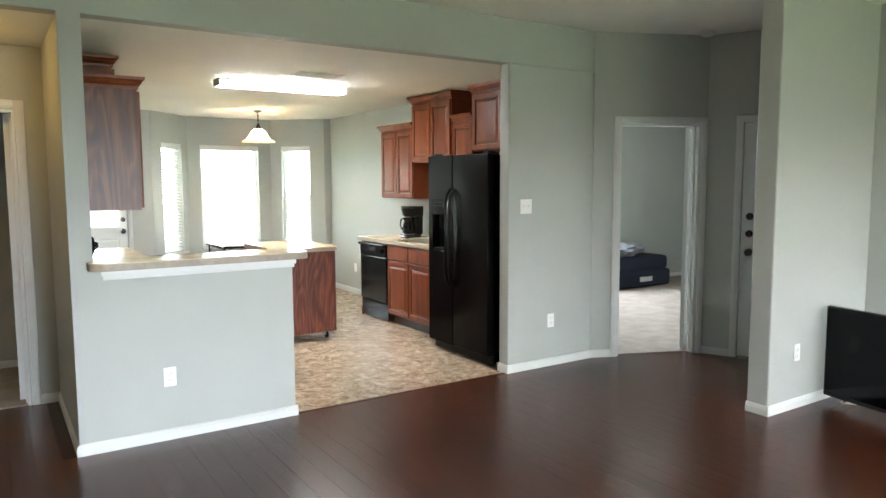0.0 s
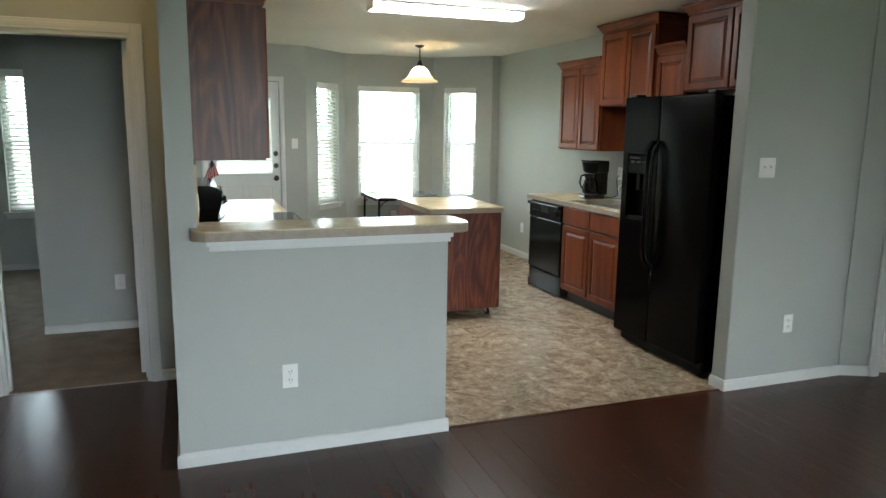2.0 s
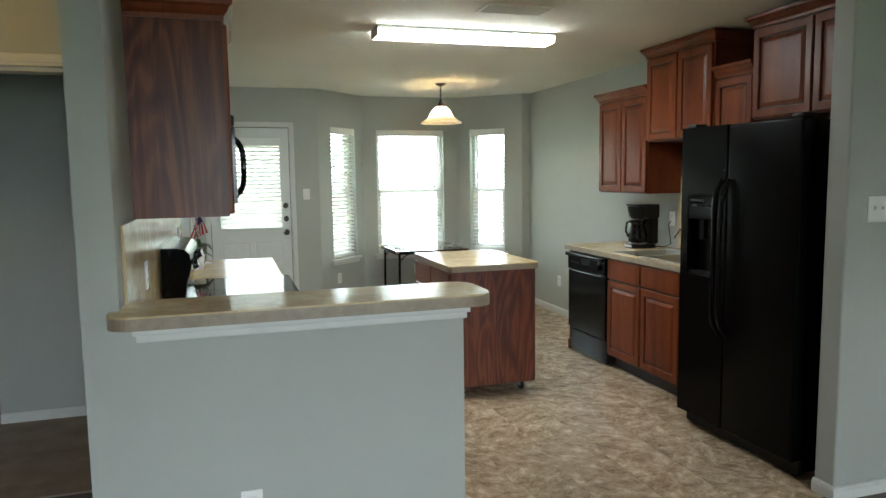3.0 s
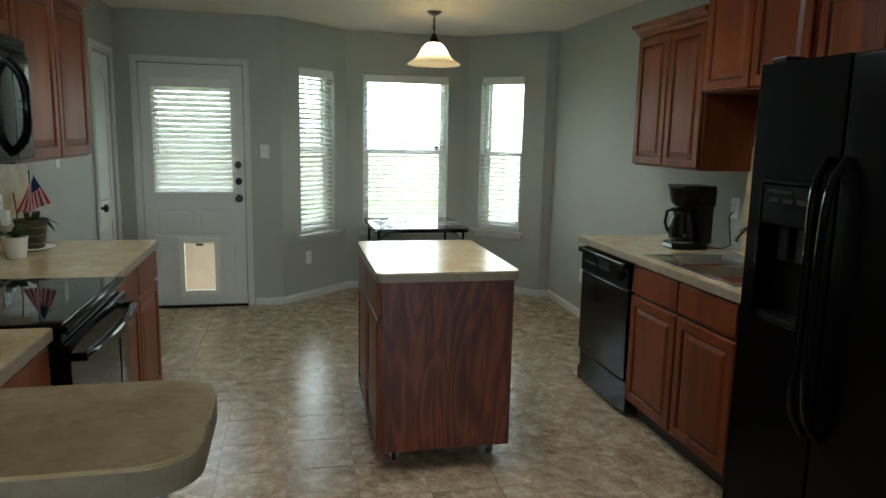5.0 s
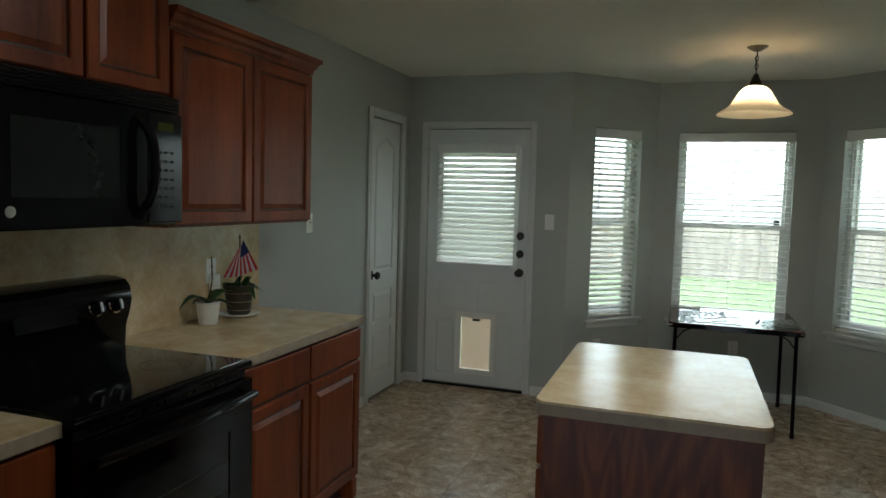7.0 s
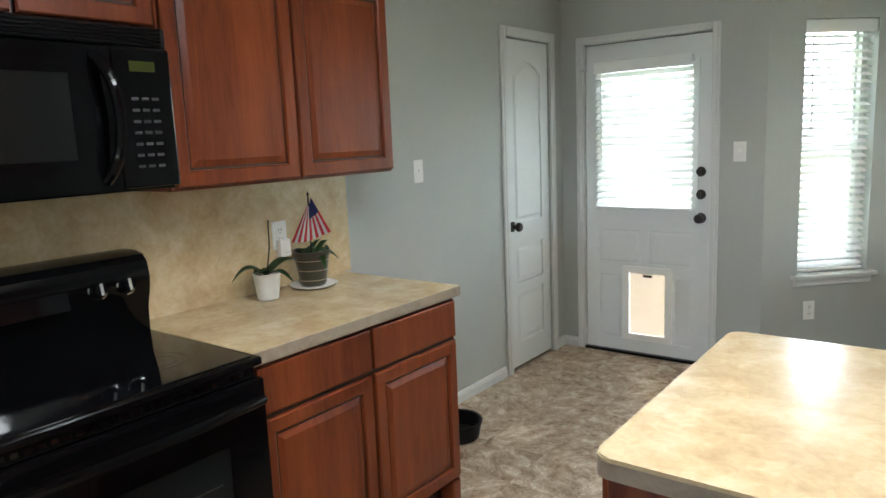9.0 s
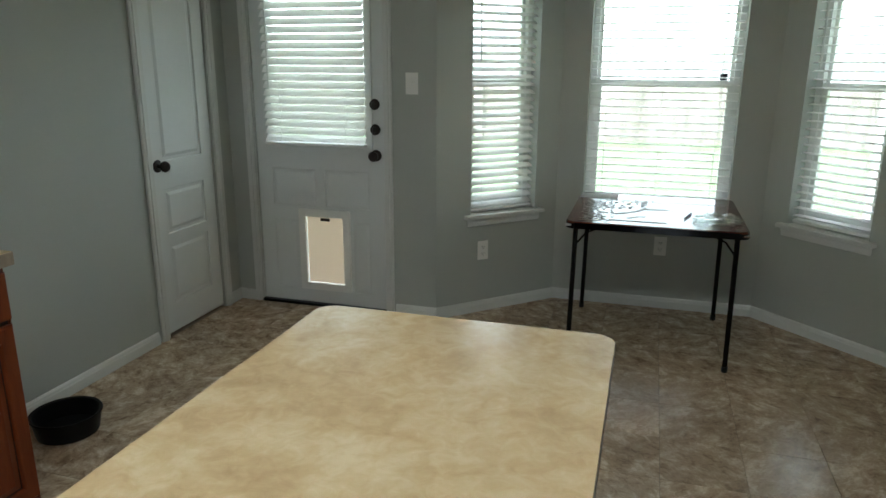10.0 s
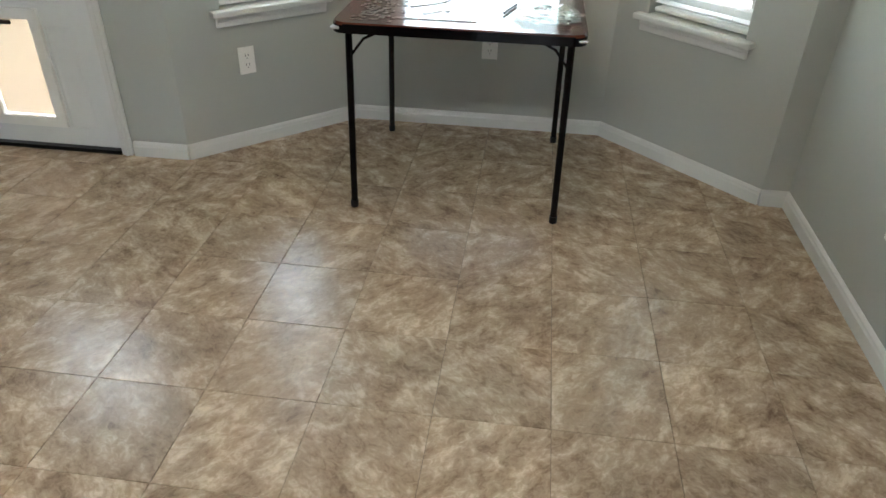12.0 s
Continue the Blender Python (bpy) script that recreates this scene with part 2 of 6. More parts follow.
FENCE = timber("fence_grey", (0.15, 0.128, 0.115), (0.30, 0.262, 0.235), (5, 5, 0.5), 0.85, vary=True)
SIDING = paint("white_post", (0.7, 0.7, 0.7), 0.6)
CLAY = paint("brown_glaze", (0.042, 0.036, 0.022), 0.35, vary=0.4, fine=20)
TERRA = paint("white_ceramic", (0.72, 0.70, 0.66), 0.3)
LEAF = paint("leaf_green", (0.035, 0.10, 0.025), 0.4, vary=0.35, fine=25)
STEM = paint("stem_brown", (0.05, 0.05, 0.02), 0.7)
SOIL = paint("potting_soil", (0.035, 0.025, 0.018), 1.0, vary=0.4, bump=1.0, depth=0.01)
RED = paint("flag_red", (0.50, 0.022, 0.035), 0.8)
BLUE = paint("flag_blue", (0.02, 0.03, 0.13), 0.8)
CLOTH = paint("flag_white", (0.60, 0.56, 0.54), 0.8)
MAHOG = timber("table_vinyl", (0.035, 0.009, 0.006), (0.13, 0.035, 0.018), (4, 1, 1), 0.12, bump=0.05)
METALBLACK = paint("black_enamel", (0.003, 0.003, 0.0035), 0.09, vary=0.2, fine=90, bump=0.03, depth=0.0004, spec=0.20)
PUZZLE = paint("puzzle_card", (0.20, 0.19, 0.17), 0.28, vary=0.7, big=30, fine=200)
PAPER = paint("paper_white", (0.8, 0.8, 0.8), 0.5, vary=0.03)
FILMBAG = pane_glass("clear_film", 0.35)
NAVY = paint("navy_fabric", (0.012, 0.015, 0.03), 0.9, vary=0.3, bump=0.5, depth=0.004)
GREYCLOTH = paint("grey_blanket", (0.16, 0.16, 0.17), 1.0, vary=0.6, big=9, bump=0.6, depth=0.006)
SCREEN = paint("screen_black", (0.002, 0.002, 0.0025), 0.12, bump=0, spec=0.15)
LCD = glowing("display_green", (0.45, 0.5, 0.05), 0.0025, (0.002, 0.003, 0.001))
INKGREY = paint("key_print", (0.042, 0.042, 0.042), 0.6, spec=0.08)
RACK = paint("dull_rack", (0.10, 0.10, 0.10), 0.5, metal=1.0)
RINGS = paint("burner_print", (0.02, 0.02, 0.02), 0.2, bump=0)

# ---- builders ----


def box(bm, x0, x1, y0, y1, z0, z1, bevel=0.0, seg=1):
    m = Matrix.Translation(((x0 + x1) / 2, (y0 + y1) / 2, (z0 + z1) / 2)) @ Matrix.Diagonal((abs(x1 - x0), abs(y1 - y0), abs(z1 - z0), 1))
    vs = bmesh.ops.create_cube(bm, size=1, matrix=m)["verts"]
    if bevel:
        es = list({e for v in vs for e in v.link_edges})
        bmesh.ops.bevel(bm, geom=es, offset=bevel, segments=seg, affect="EDGES", profile=0.6)
    return bm


def rounded(bm, x0, x1, y0, y1, z0, z1, r, seg=6, bevel=0.004):
    """A slab with rounded upright corners."""
    ring = []
    for cx, cy, a0 in ((x1 - r, y1 - r, 0), (x0 + r, y1 - r, 90), (x0 + r, y0 + r, 180), (x1 - r, y0 + r, 270)):
        for i in range(seg + 1):
            a = radians(a0 + 90 * i / seg)
            ring.append((cx + r * math.cos(a), cy + r * math.sin(a)))
    low = [bm.verts.new((x, y, z0)) for x, y in ring]
    top = [bm.verts.new((x, y, z1)) for x, y in ring]
    bm.faces.new(low[::-1])
    cap = bm.faces.new(top)
    for i in range(len(ring)):
        j = (i + 1) % len(ring)
        bm.faces.new((low[i], low[j], top[j], top[i]))
    if bevel:
        bmesh.ops.bevel(bm, geom=list(cap.edges), offset=bevel, segments=2, affect="EDGES")
    return bm


def lathe(bm, profile, c=(0, 0, 0), n=28, m=None):
    """Turns (radius, height) pairs about an upright axis at c."""
    rings = []
    for r, z in profile:
        rings.append([bm.verts.new((c[0] + r * math.cos(2 * math.pi * i / n), c[1] + r * math.sin(2 * math.pi * i / n), c[2] + z)) for i in range(n)])
    for a, b in zip(rings, rings[1:]):
        for i in range(n):
            j = (i + 1) % n
            bm.faces.new((a[i], a[j], b[j], b[i]))
    if profile[0][0] > 1e-4:
        bm.faces.new(rings[0][::-1])
    if profile[-1][0] > 1e-4:
        bm.faces.new(rings[-1])
    bmesh.ops.remove_doubles(bm, verts=bm.verts, dist=1e-5)
    if m:
        bmesh.ops.transform(bm, matrix=m, verts=bm.verts)
    return bm


def tube(bm, pts, r, n=8):
    """A round bar along points."""
    pts = [Vector(p) for p in pts]
    rings = []
    for i, p in enumerate(pts):
        d = (pts[min(i + 1, len(pts) - 1)] - pts[max(i - 1, 0)]).normalized()
        u = d.orthogonal().normalized() if i == 0 else (u - d * u.dot(d)).normalized()
        v = d.cross(u)
        rings.append([bm.verts.new(p + r * (math.cos(2 * math.pi * k / n) * u + math.sin(2 * math.pi * k / n) * v)) for k in range(n)])
    for a, b in zip(rings, rings[1:]):
        for k in range(n):
            j = (k + 1) % n
            bm.faces.new((a[k], a[j], b[j], b[k]))
    bm.faces.new(rings[0][::-1])
    bm.faces.new(rings[-1])
    return bm


def B():
    return bmesh.new()


def mesh_of(name, bm, material, m=None, smooth=False):
    if m is not None:
        bmesh.ops.transform(bm, matrix=m, verts=bm.verts)
    bmesh.ops.recalc_face_normals(bm, faces=bm.faces)
    me = bpy.data.meshes.new(name)
    bm.to_mesh(me)
    bm.free()
    me.materials.append(material)
    if smooth:
        for p in me.polygons:
            p.use_smooth = True
        me.set_sharp_from_angle(angle=radians(35))
    return me


def setting(name, bm, material, label, category="", m=None, smooth=False):
    return tagged(new(name, mesh_of(name, bm, material, m, smooth)), label, category or name.split("_")[0], kind="structure")


def thing(name, label, category, base, group="", kind=""):
    ob = new(name)
    ob.empty_display_size = 0.1
    ob.matrix_basis = Matrix.Translation(base)
    return tagged(ob, label, category, group, kind)


def solo(name, bm, material, label, category, group="", kind="", m=None, smooth=False):
    return tagged(new(name, mesh_of(name, bm, material, m, smooth)), label, category, group, kind)


def part(name, bm, material, parent, label="", m=None, smooth=False):
    ob = new(name, mesh_of(name, bm, material, m, smooth))
    ob.parent = parent
    if parent.data is None:
        ob.matrix_parent_inverse = parent.matrix_basis.inverted()
    return tagged(ob, label)


def along(p0, p1, z=0.0):
    """Local frame: x runs from p0 to p1, y to its left."""
    return pose(p0[0], p0[1], z, 0, 0, math.degrees(math.atan2(p1[1] - p0[1], p1[0] - p0[0])))


def wall(name, p0, p1, thick, z0, z1, label, openings=(), material=None):
    """A wall whose visible face runs from p0 to p1; its body lies to the left of that run."""
    L = math.hypot(p1[0] - p0[0], p1[1] - p0[1])
    bm = B()
    s = 0.0
    for a, b, lo, hi in sorted(openings):
        if a > s:
            box(bm, s, a, 0, thick, z0, z1)
        if lo > z0:
            box(bm, a, b, 0, thick, z0, lo)
        if hi < z1:
            box(bm, a, b, 0, thick, hi, z1)
        s = b
    if s < L:
        box(bm, s, L, 0, thick, z0, z1)
    return setting(name, bm, material or WALL, label, "wall", along(p0, p1))


def baseboard(p0, p1, gaps=()):
    """A moulded white board along a wall face, on its right-hand side."""
    L = math.hypot(p1[0] - p0[0], p1[1] - p0[1])
    bm = B()
    s = 0.0
    runs = []
    for a, b in sorted(gaps):
        runs.append((s, a))
        s = b
    runs.append((s, L))
    prof = [(0, 0.0), (-0.014, 0.0), (-0.014, 0.044), (-0.011, 0.050), (-0.010, 0.058), (-0.005, 0.065), (0, 0.067)]
    for a, b in runs:
        if b - a < 0.01:
            continue
        va = [bm.verts.new((a, y - 0.001, z)) for y, z in prof]
        vb = [bm.verts.new((b, y - 0.001, z)) for y, z in prof]
        for i in range(len(prof) - 1):
            bm.faces.new((va[i], vb[i], vb[i + 1], va[i + 1]))
        bm.faces.new(va)
        bm.faces.new(vb[::-1])
    return setting("baseboard", bm, TRIM, "white moulded wooden baseboard along the wall", "baseboard", along(p0, p1))


def casing(name, p0, p1, h, width=0.06, depth=0.018):
    """Door casing round an opening p0..p1, on the right-hand side of the run."""
    L = math.hypot(p1[0] - p0[0], p1[1] - p0[1])
    bm = B()
    for a, b, lo, hi in ((-width, 0, 0, h + width), (L, L + width, 0, h + width), (0, L, h, h + width)):
        box(bm, a, b, -depth, -0.001, lo, hi, 0.005)
        ins = 0.018
        if hi - lo > width * 1.5:
            box(bm, a + ins, b - ins, -depth - 0.005, -depth + 0.002, lo, hi - (ins if lo < h - 0.1 else 0), 0.002)
        else:
            box(bm, a, b, -depth - 0.005, -depth + 0.002, lo + ins, hi - ins, 0.002)
    return setting(name, bm, TRIM, "white painted door casing with moulded edges", "trim", along(p0, p1))

# ---- structure: walls, ceilings, openings ----
KX0, KX1, KY0, KYB, BAY = 1.605, 5.385, 4.43, 9.61, 10.205
B1, B2, B3, B4 = (2.905, KYB), (3.50, BAY), (4.685, BAY), (5.28, KYB)
KC, LC, T = 2.462, 2.80, 0.115
grey = "sage grey painted drywall with fine orange-peel texture"

# kitchen
wall("wall_west", (KX0, KY0 + 0.0), (KX0, 9.75), T, 0, KC, grey, [(4.46, 5.00, 0, 2.075)])
wall("wall_north_1", (1.49, KYB), B1, 0.15, 0, KC, grey, [(0.281, 1.111, 0, 2.065)])
wall("wall_bay_1", B1, B2, 0.15, 0, KC, grey, [(0.225, 0.68, 0.60, 2.075)])
wall("wall_bay_2", B2, B3, 0.15, 0, KC, grey, [(0.163, 0.997, 0.60, 2.075)])
wall("wall_bay_3", B3, B4, 0.15, 0, KC, grey, [(0.162, 0.617, 0.60, 2.075)])
wall("wall_north_2", B4, (5.53, KYB), 0.15, 0, KC, grey)
wall("wall_east", (KX1, KYB), (KX1, 4.545), T, 0, KC, grey)
setting("wall_half", box(B(), 1.60, 2.775, KY0, KY0 + T, 0, 1.055), WALL, "grey painted half wall under the breakfast bar", "wall")
setting("wall_stub", box(B(), 4.575, 5.50, KY0, KY0 + T, 0, KC, 0.012, 3), WALL, "grey painted wall end with rounded drywall corner", "wall")
setting("wall_header", box(B(), 0.25, 5.50, KY0, KY0 + T, KC, LC), WALL, grey, "wall")
setting("ceiling_kitchen", box(B(), 1.49, 5.55, KY0 + T, 10.40, KC, KC + 0.08), CEIL, "off-white textured drywall ceiling", "ceiling")

# hall and rooms beside it
wall("wall_hall_west", (0.37, 2.86), (0.37, 5.765), T, 0, LC, grey, [(1.22, 1.97, 0, 2.04)])
wall("wall_hall_end", (0.37, 5.65), (1.49, 5.65), T, 0, KC, grey, [(0.16, 0.94, 0, 2.04)])
wall("wall_living_return", (0.255, 2.745), (0.785, 2.745), T, 0, LC, grey)
wall("wall_living_west", (0.90, -3.6), (0.90, 2.86), T, 0, LC, grey)
setting("ceiling_hall", box(B(), 0.25, 1.49, KY0 + T, 5.77, KC, KC + 0.08), CEIL, "off-white textured hall ceiling", "ceiling")
wall("wall_bedroom_closet", (0.53, 6.90), (1.49, 6.90), T, 0, KC, "blue-grey painted bedroom wall")
wall("wall_bedroom_closet_side", (0.615, 9.56), (0.615, 7.015), T, 0, KC, "blue-grey painted bedroom wall")
wall("wall_bedroom_north", (-2.4, 9.56), (0.615, 9.56), 0.15, 0, KC, "grey painted bedroom wall under a window", [(2.20, 3.05, 0.62, 2.08)])
wall("wall_bedroom_west", (-2.4, 5.60), (-2.4, 9.70), T, 0, KC, grey)
wall("wall_bedroom_south", (0.37, 5.765), (-2.4, 5.765), T, 0, KC, grey)
setting("ceiling_bedroom", box(B(), -2.5, 1.49, 5.77, 9.7, KC, KC + 0.08), CEIL, "off-white bedroom ceiling", "ceiling")
setting("floor_bedroom_1", box(B(), -2.5, 1.49, 5.66, 9.7, -0.1, 0.006), CARPET, "beige cut-pile carpet", "floor")

# living room, entry, far bedroom
D0, D1, D2 = (5.50, KY0), (6.45, 4.00), (6.98, 2.82)
Ld = math.hypot(D1[0] - D0[0], D1[1] - D0[1])
wall("wall_entry_1", D0, D1, T, 0, LC, grey, [(0.24, 0.98, 0, 2.04)])
wall("wall_entry_2", D1, D2, T, 0, LC, grey, [(0.30, 1.20, 0, 2.04)])
setting("wall_living_stub", box(B(), 5.35, 6.60, 2.67, 2.82, 0, LC, 0.012, 3), WALL, "grey painted wall end with rounded corner", "wall")
wall("wall_entry_3", (6.98, 2.82), (6.60, 2.82), 0.15, 0, LC, grey)
wall("wall_living_east", (6.56, 2.67), (6.56, -3.6), T, 0, LC, grey)
wall("wall_living_south", (6.7, -3.6), (0.785, -3.6), T, 0, LC, grey, [(0.85, 2.55, 0.7, 2.2), (3.25, 4.95, 0.7, 2.2)])
setting("ceiling_living", box(B(), 0.2, 7.2, -3.75, KY0 + 0.0, LC, LC + 0.08), CEIL, "off-white textured living room ceiling", "ceiling")
wall("wall_far_room_north", (5.53, 7.45), (11.6, 7.45), T, 0, KC, "pale grey painted bedroom wall", [(1.4, 2.9, 0.85, 2.15)])
wall("wall_far_room_east", (11.6, 7.56), (11.6, 3.2), T, 0, KC, grey)
wall("wall_far_room_south", (11.6, 3.3), (6.99, 3.3), T, 0, KC, grey)


def far_room_slab(z0, z1):
    bm = B()
    vs = [bm.verts.new((x, y, z1)) for x, y in ((5.53, 4.49), (6.50, 4.055), (7.03, 2.9), (11.65, 2.9), (11.65, 7.5), (5.53, 7.5))]
    lo = [bm.verts.new((v.co.x, v.co.y, z0)) for v in vs]
    bm.faces.new(vs)
    bm.faces.new(lo[::-1])
    for i in range(6):
        bm.faces.new((lo[i], lo[(i + 1) % 6], vs[(i + 1) % 6], vs[i]))
    return bm


setting("ceiling_far_room", far_room_slab(KC, KC + 0.08), CEIL, "off-white bedroom ceiling", "ceiling")
setting("floor_bedroom_2", far_room_slab(-0.1, 0.005), CARPET, "beige cut-pile carpet beyond the angled doorway", "floor")

# baseboards
baseboard((KX0, 7.50), (KX0, 9.61), [(1.31, 1.99)])
baseboard((KX0, KYB), B1, [(0.115, 1.055)])
baseboard(B1, B2)
baseboard(B2, B3)
baseboard(B3, B4)
baseboard(B4, (KX1, KYB))
baseboard((KX1, KYB), (KX1, 7.445))
baseboard((1.49, KY0), (2.789, KY0))
baseboard((2.775, KY0 - 0.013), (2.775, KY0 + T))
baseboard((4.575, KY0 + T), (4.575, KY0 - 0.013))
baseboard((4.561, KY0), D0)
baseboard((1.49, 5.65), (1.49, KY0 - 0.013))
baseboard((0.37, 5.65), (1.49, 5.65), [(0.10, 1.0)])
baseboard((0.37, 2.86), (0.37, 5.65), [(1.16, 2.03)])
baseboard((0.90, -3.6), (0.90, 2.86))
baseboard((0.53, 6.90), (1.49, 6.90))
baseboard((-2.4, 9.56), (0.50, 9.56))
baseboard(D0, D1, [(0.18, 1.04)])
baseboard(D1, D2, [(0.24, 1.26)])
baseboard((5.337, 2.67), (6.56, 2.67))
baseboard((5.35, 2.82), (5.35, 2.657))
baseboard((6.56, 2.67), (6.56, -3.6))
baseboard((5.53, 7.45), (11.6, 7.45))

# unseen closet behind the kitchen door, added to stop daylight leaking under it
wall("wall_closet", (1.49, 9.60), (1.49, 8.70), 0.02, 0, KC, grey, [(0.05, 0.80, 0, 2.2)])
setting("wall_closet_shell", box(box(box(box(B(), 0.75, 1.488, 9.57, 9.60, 0, KC), 0.75, 1.488, 8.70, 8.73, 0, KC), 0.72, 0.75, 8.70, 9.60, 0, KC), 0.72, 1.49, 8.70, 9.60, -0.1, -0.002), WALL, "unseen grey closet enclosure added to block daylight", "wall")

# door openings
setting("trim_back_jamb", box(box(box(B(), 1.771, 1.7735, 0.0 + KYB, KYB + 0.14, 0, 2.055), 2.5985, 2.601, KYB, KYB + 0.14, 0, 2.055), 1.771, 2.601, KYB + 0.0, KYB + 0.14, 2.053, 2.065), TRIM, "white back door jamb", "trim")
casing("trim_back_door", (1.771, KYB), (2.601, KYB), 2.055, 0.05)
casing("trim_closet_door", (KX0, 8.89), (KX0, 9.43), 2.075)
casing("trim_hall_door", (0.53, 5.65), (1.31, 5.65), 2.04)
casing("trim_hall_side_door", (0.37, 4.08), (0.37, 4.83), 2.04)
md = along(D0, D1)
a, b = md @ Vector((0.24, 0, 0)), md @ Vector((0.98, 0, 0))
casing("trim_bedroom_door", (a.x, a.y), (b.x, b.y), 2.04)
me_ = along(D1, D2)
a, b = me_ @ Vector((0.30, 0, 0)), me_ @ Vector((1.20, 0, 0))
casing("trim_front_door", (a.x, a.y), (b.x, b.y), 2.04)
for nm, m, s0, s1 in (("trim_hall_jamb", along((0.37, 5.65), (1.49, 5.65)), 0.16, 0.94), ("trim_bedroom_jamb", md, 0.24, 0.98)):
    bm = B()
    box(bm, s0, s0 + 0.018, 0.0, T, 0, 2.04)
    box(bm, s1 - 0.018, s1, 0.0, T, 0, 2.04)
    box(bm, s0 + 0.018, s1 - 0.018, 0.0, T, 2.022, 2.04)
    box(bm, s0 + 0.018, s0 + 0.03, 0.05, 0.085, 0, 2.022)
    box(bm, s1 - 0.03, s1 - 0.018, 0.05, 0.085, 0, 2.022)
    setting(nm, bm, TRIM, "white painted door jamb with stop", "trim", m)


def knob(parent, x, z, y=0.0, r=0.028, m=None, name="knob"):
    """A round knob on a rose, standing out towards local -y."""
    bm = B()
    turn = Matrix.Translation((x, y, z)) @ pose(0, 0, 0, 90)
    lathe(bm, [(0.033, 0.0), (0.033, 0.006), (0.012, 0.010), (0.011, 0.032), (r, 0.040), (r * 1.05, 0.052), (r * 0.8, 0.064), (0.0, 0.068)], n=18, m=turn)
    return part(name, bm, BRONZE, parent, "dark bronze knob", m, True)


def deadbolt(parent, x, z, y=0.0, m=None):
    bm = B()
    turn = Matrix.Translation((x, y, z)) @ pose(0, 0, 0, 90)
    lathe(bm, [(0.031, 0.0), (0.031, 0.010), (0.024, 0.018), (0.0, 0.019)], n=18, m=turn)
    box(bm, x - 0.006, x + 0.006, y - 0.034, y - 0.016, z - 0.018, z + 0.018, 0.003)
    return part("deadbolt", bm, BRONZE, parent, "dark bronze deadbolt", m, True)


def panel_ring(bm, x0, x1, z0, z1, y=0.0, arch=0.0, w=0.022, deep=0.010):
    """A moulded raised panel on a moulded door, arched on top when arch > 0."""
    def outline(ins):
        pts = [(x0 + ins, z0 + ins), (x1 - ins, z0 + ins)]
        if arch:
            for i in range(13):
                f = i / 12
                rise = arch * (1 - abs(2 * f - 1) ** 1.7)
                pts.append((x1 - ins - f * (x1 - x0 - 2 * ins), z1 - ins - arch + rise))
        else:
            pts += [(x1 - ins, z1 - ins), (x0 + ins, z1 - ins)]
        return pts
    rings = [[bm.verts.new((px, y + d, pz)) for px, pz in outline(ins)] for ins, d in ((0, 0.0), (0.006, deep), (w, deep), (w + 0.016, 0.2 * deep))]
    for p, q in zip(rings, rings[1:]):
        for i in range(len(p)):
            j = (i + 1) % len(p)
            bm.faces.new((p[i], p[j], q[j], q[i]))
    bm.faces.new(rings[-1])
    return bm


def slab_with_holes(bm, x0, x1, z0, z1, y0, y1, holes):
    """A flat front from x0..x1, z0..z1 with rectangular holes, and a back."""
    xs = sorted({x0, x1, *[h[0] for h in holes], *[h[1] for h in holes]})
    zs = sorted({z0, z1, *[h[2] for h in holes], *[h[3] for h in holes]})
    for i in range(len(xs) - 1):
        for j in range(len(zs) - 1):
            cx, cz = (xs[i] + xs[i + 1]) / 2, (zs[j] + zs[j + 1]) / 2
            if not any(h[0] < cx < h[1] and h[2] < cz < h[3] for h in holes):
                box(bm, xs[i], xs[i + 1], y0, y1, zs[j], zs[j + 1])
    bmesh.ops.remove_doubles(bm, verts=bm.verts, dist=1e-5)
    return bm


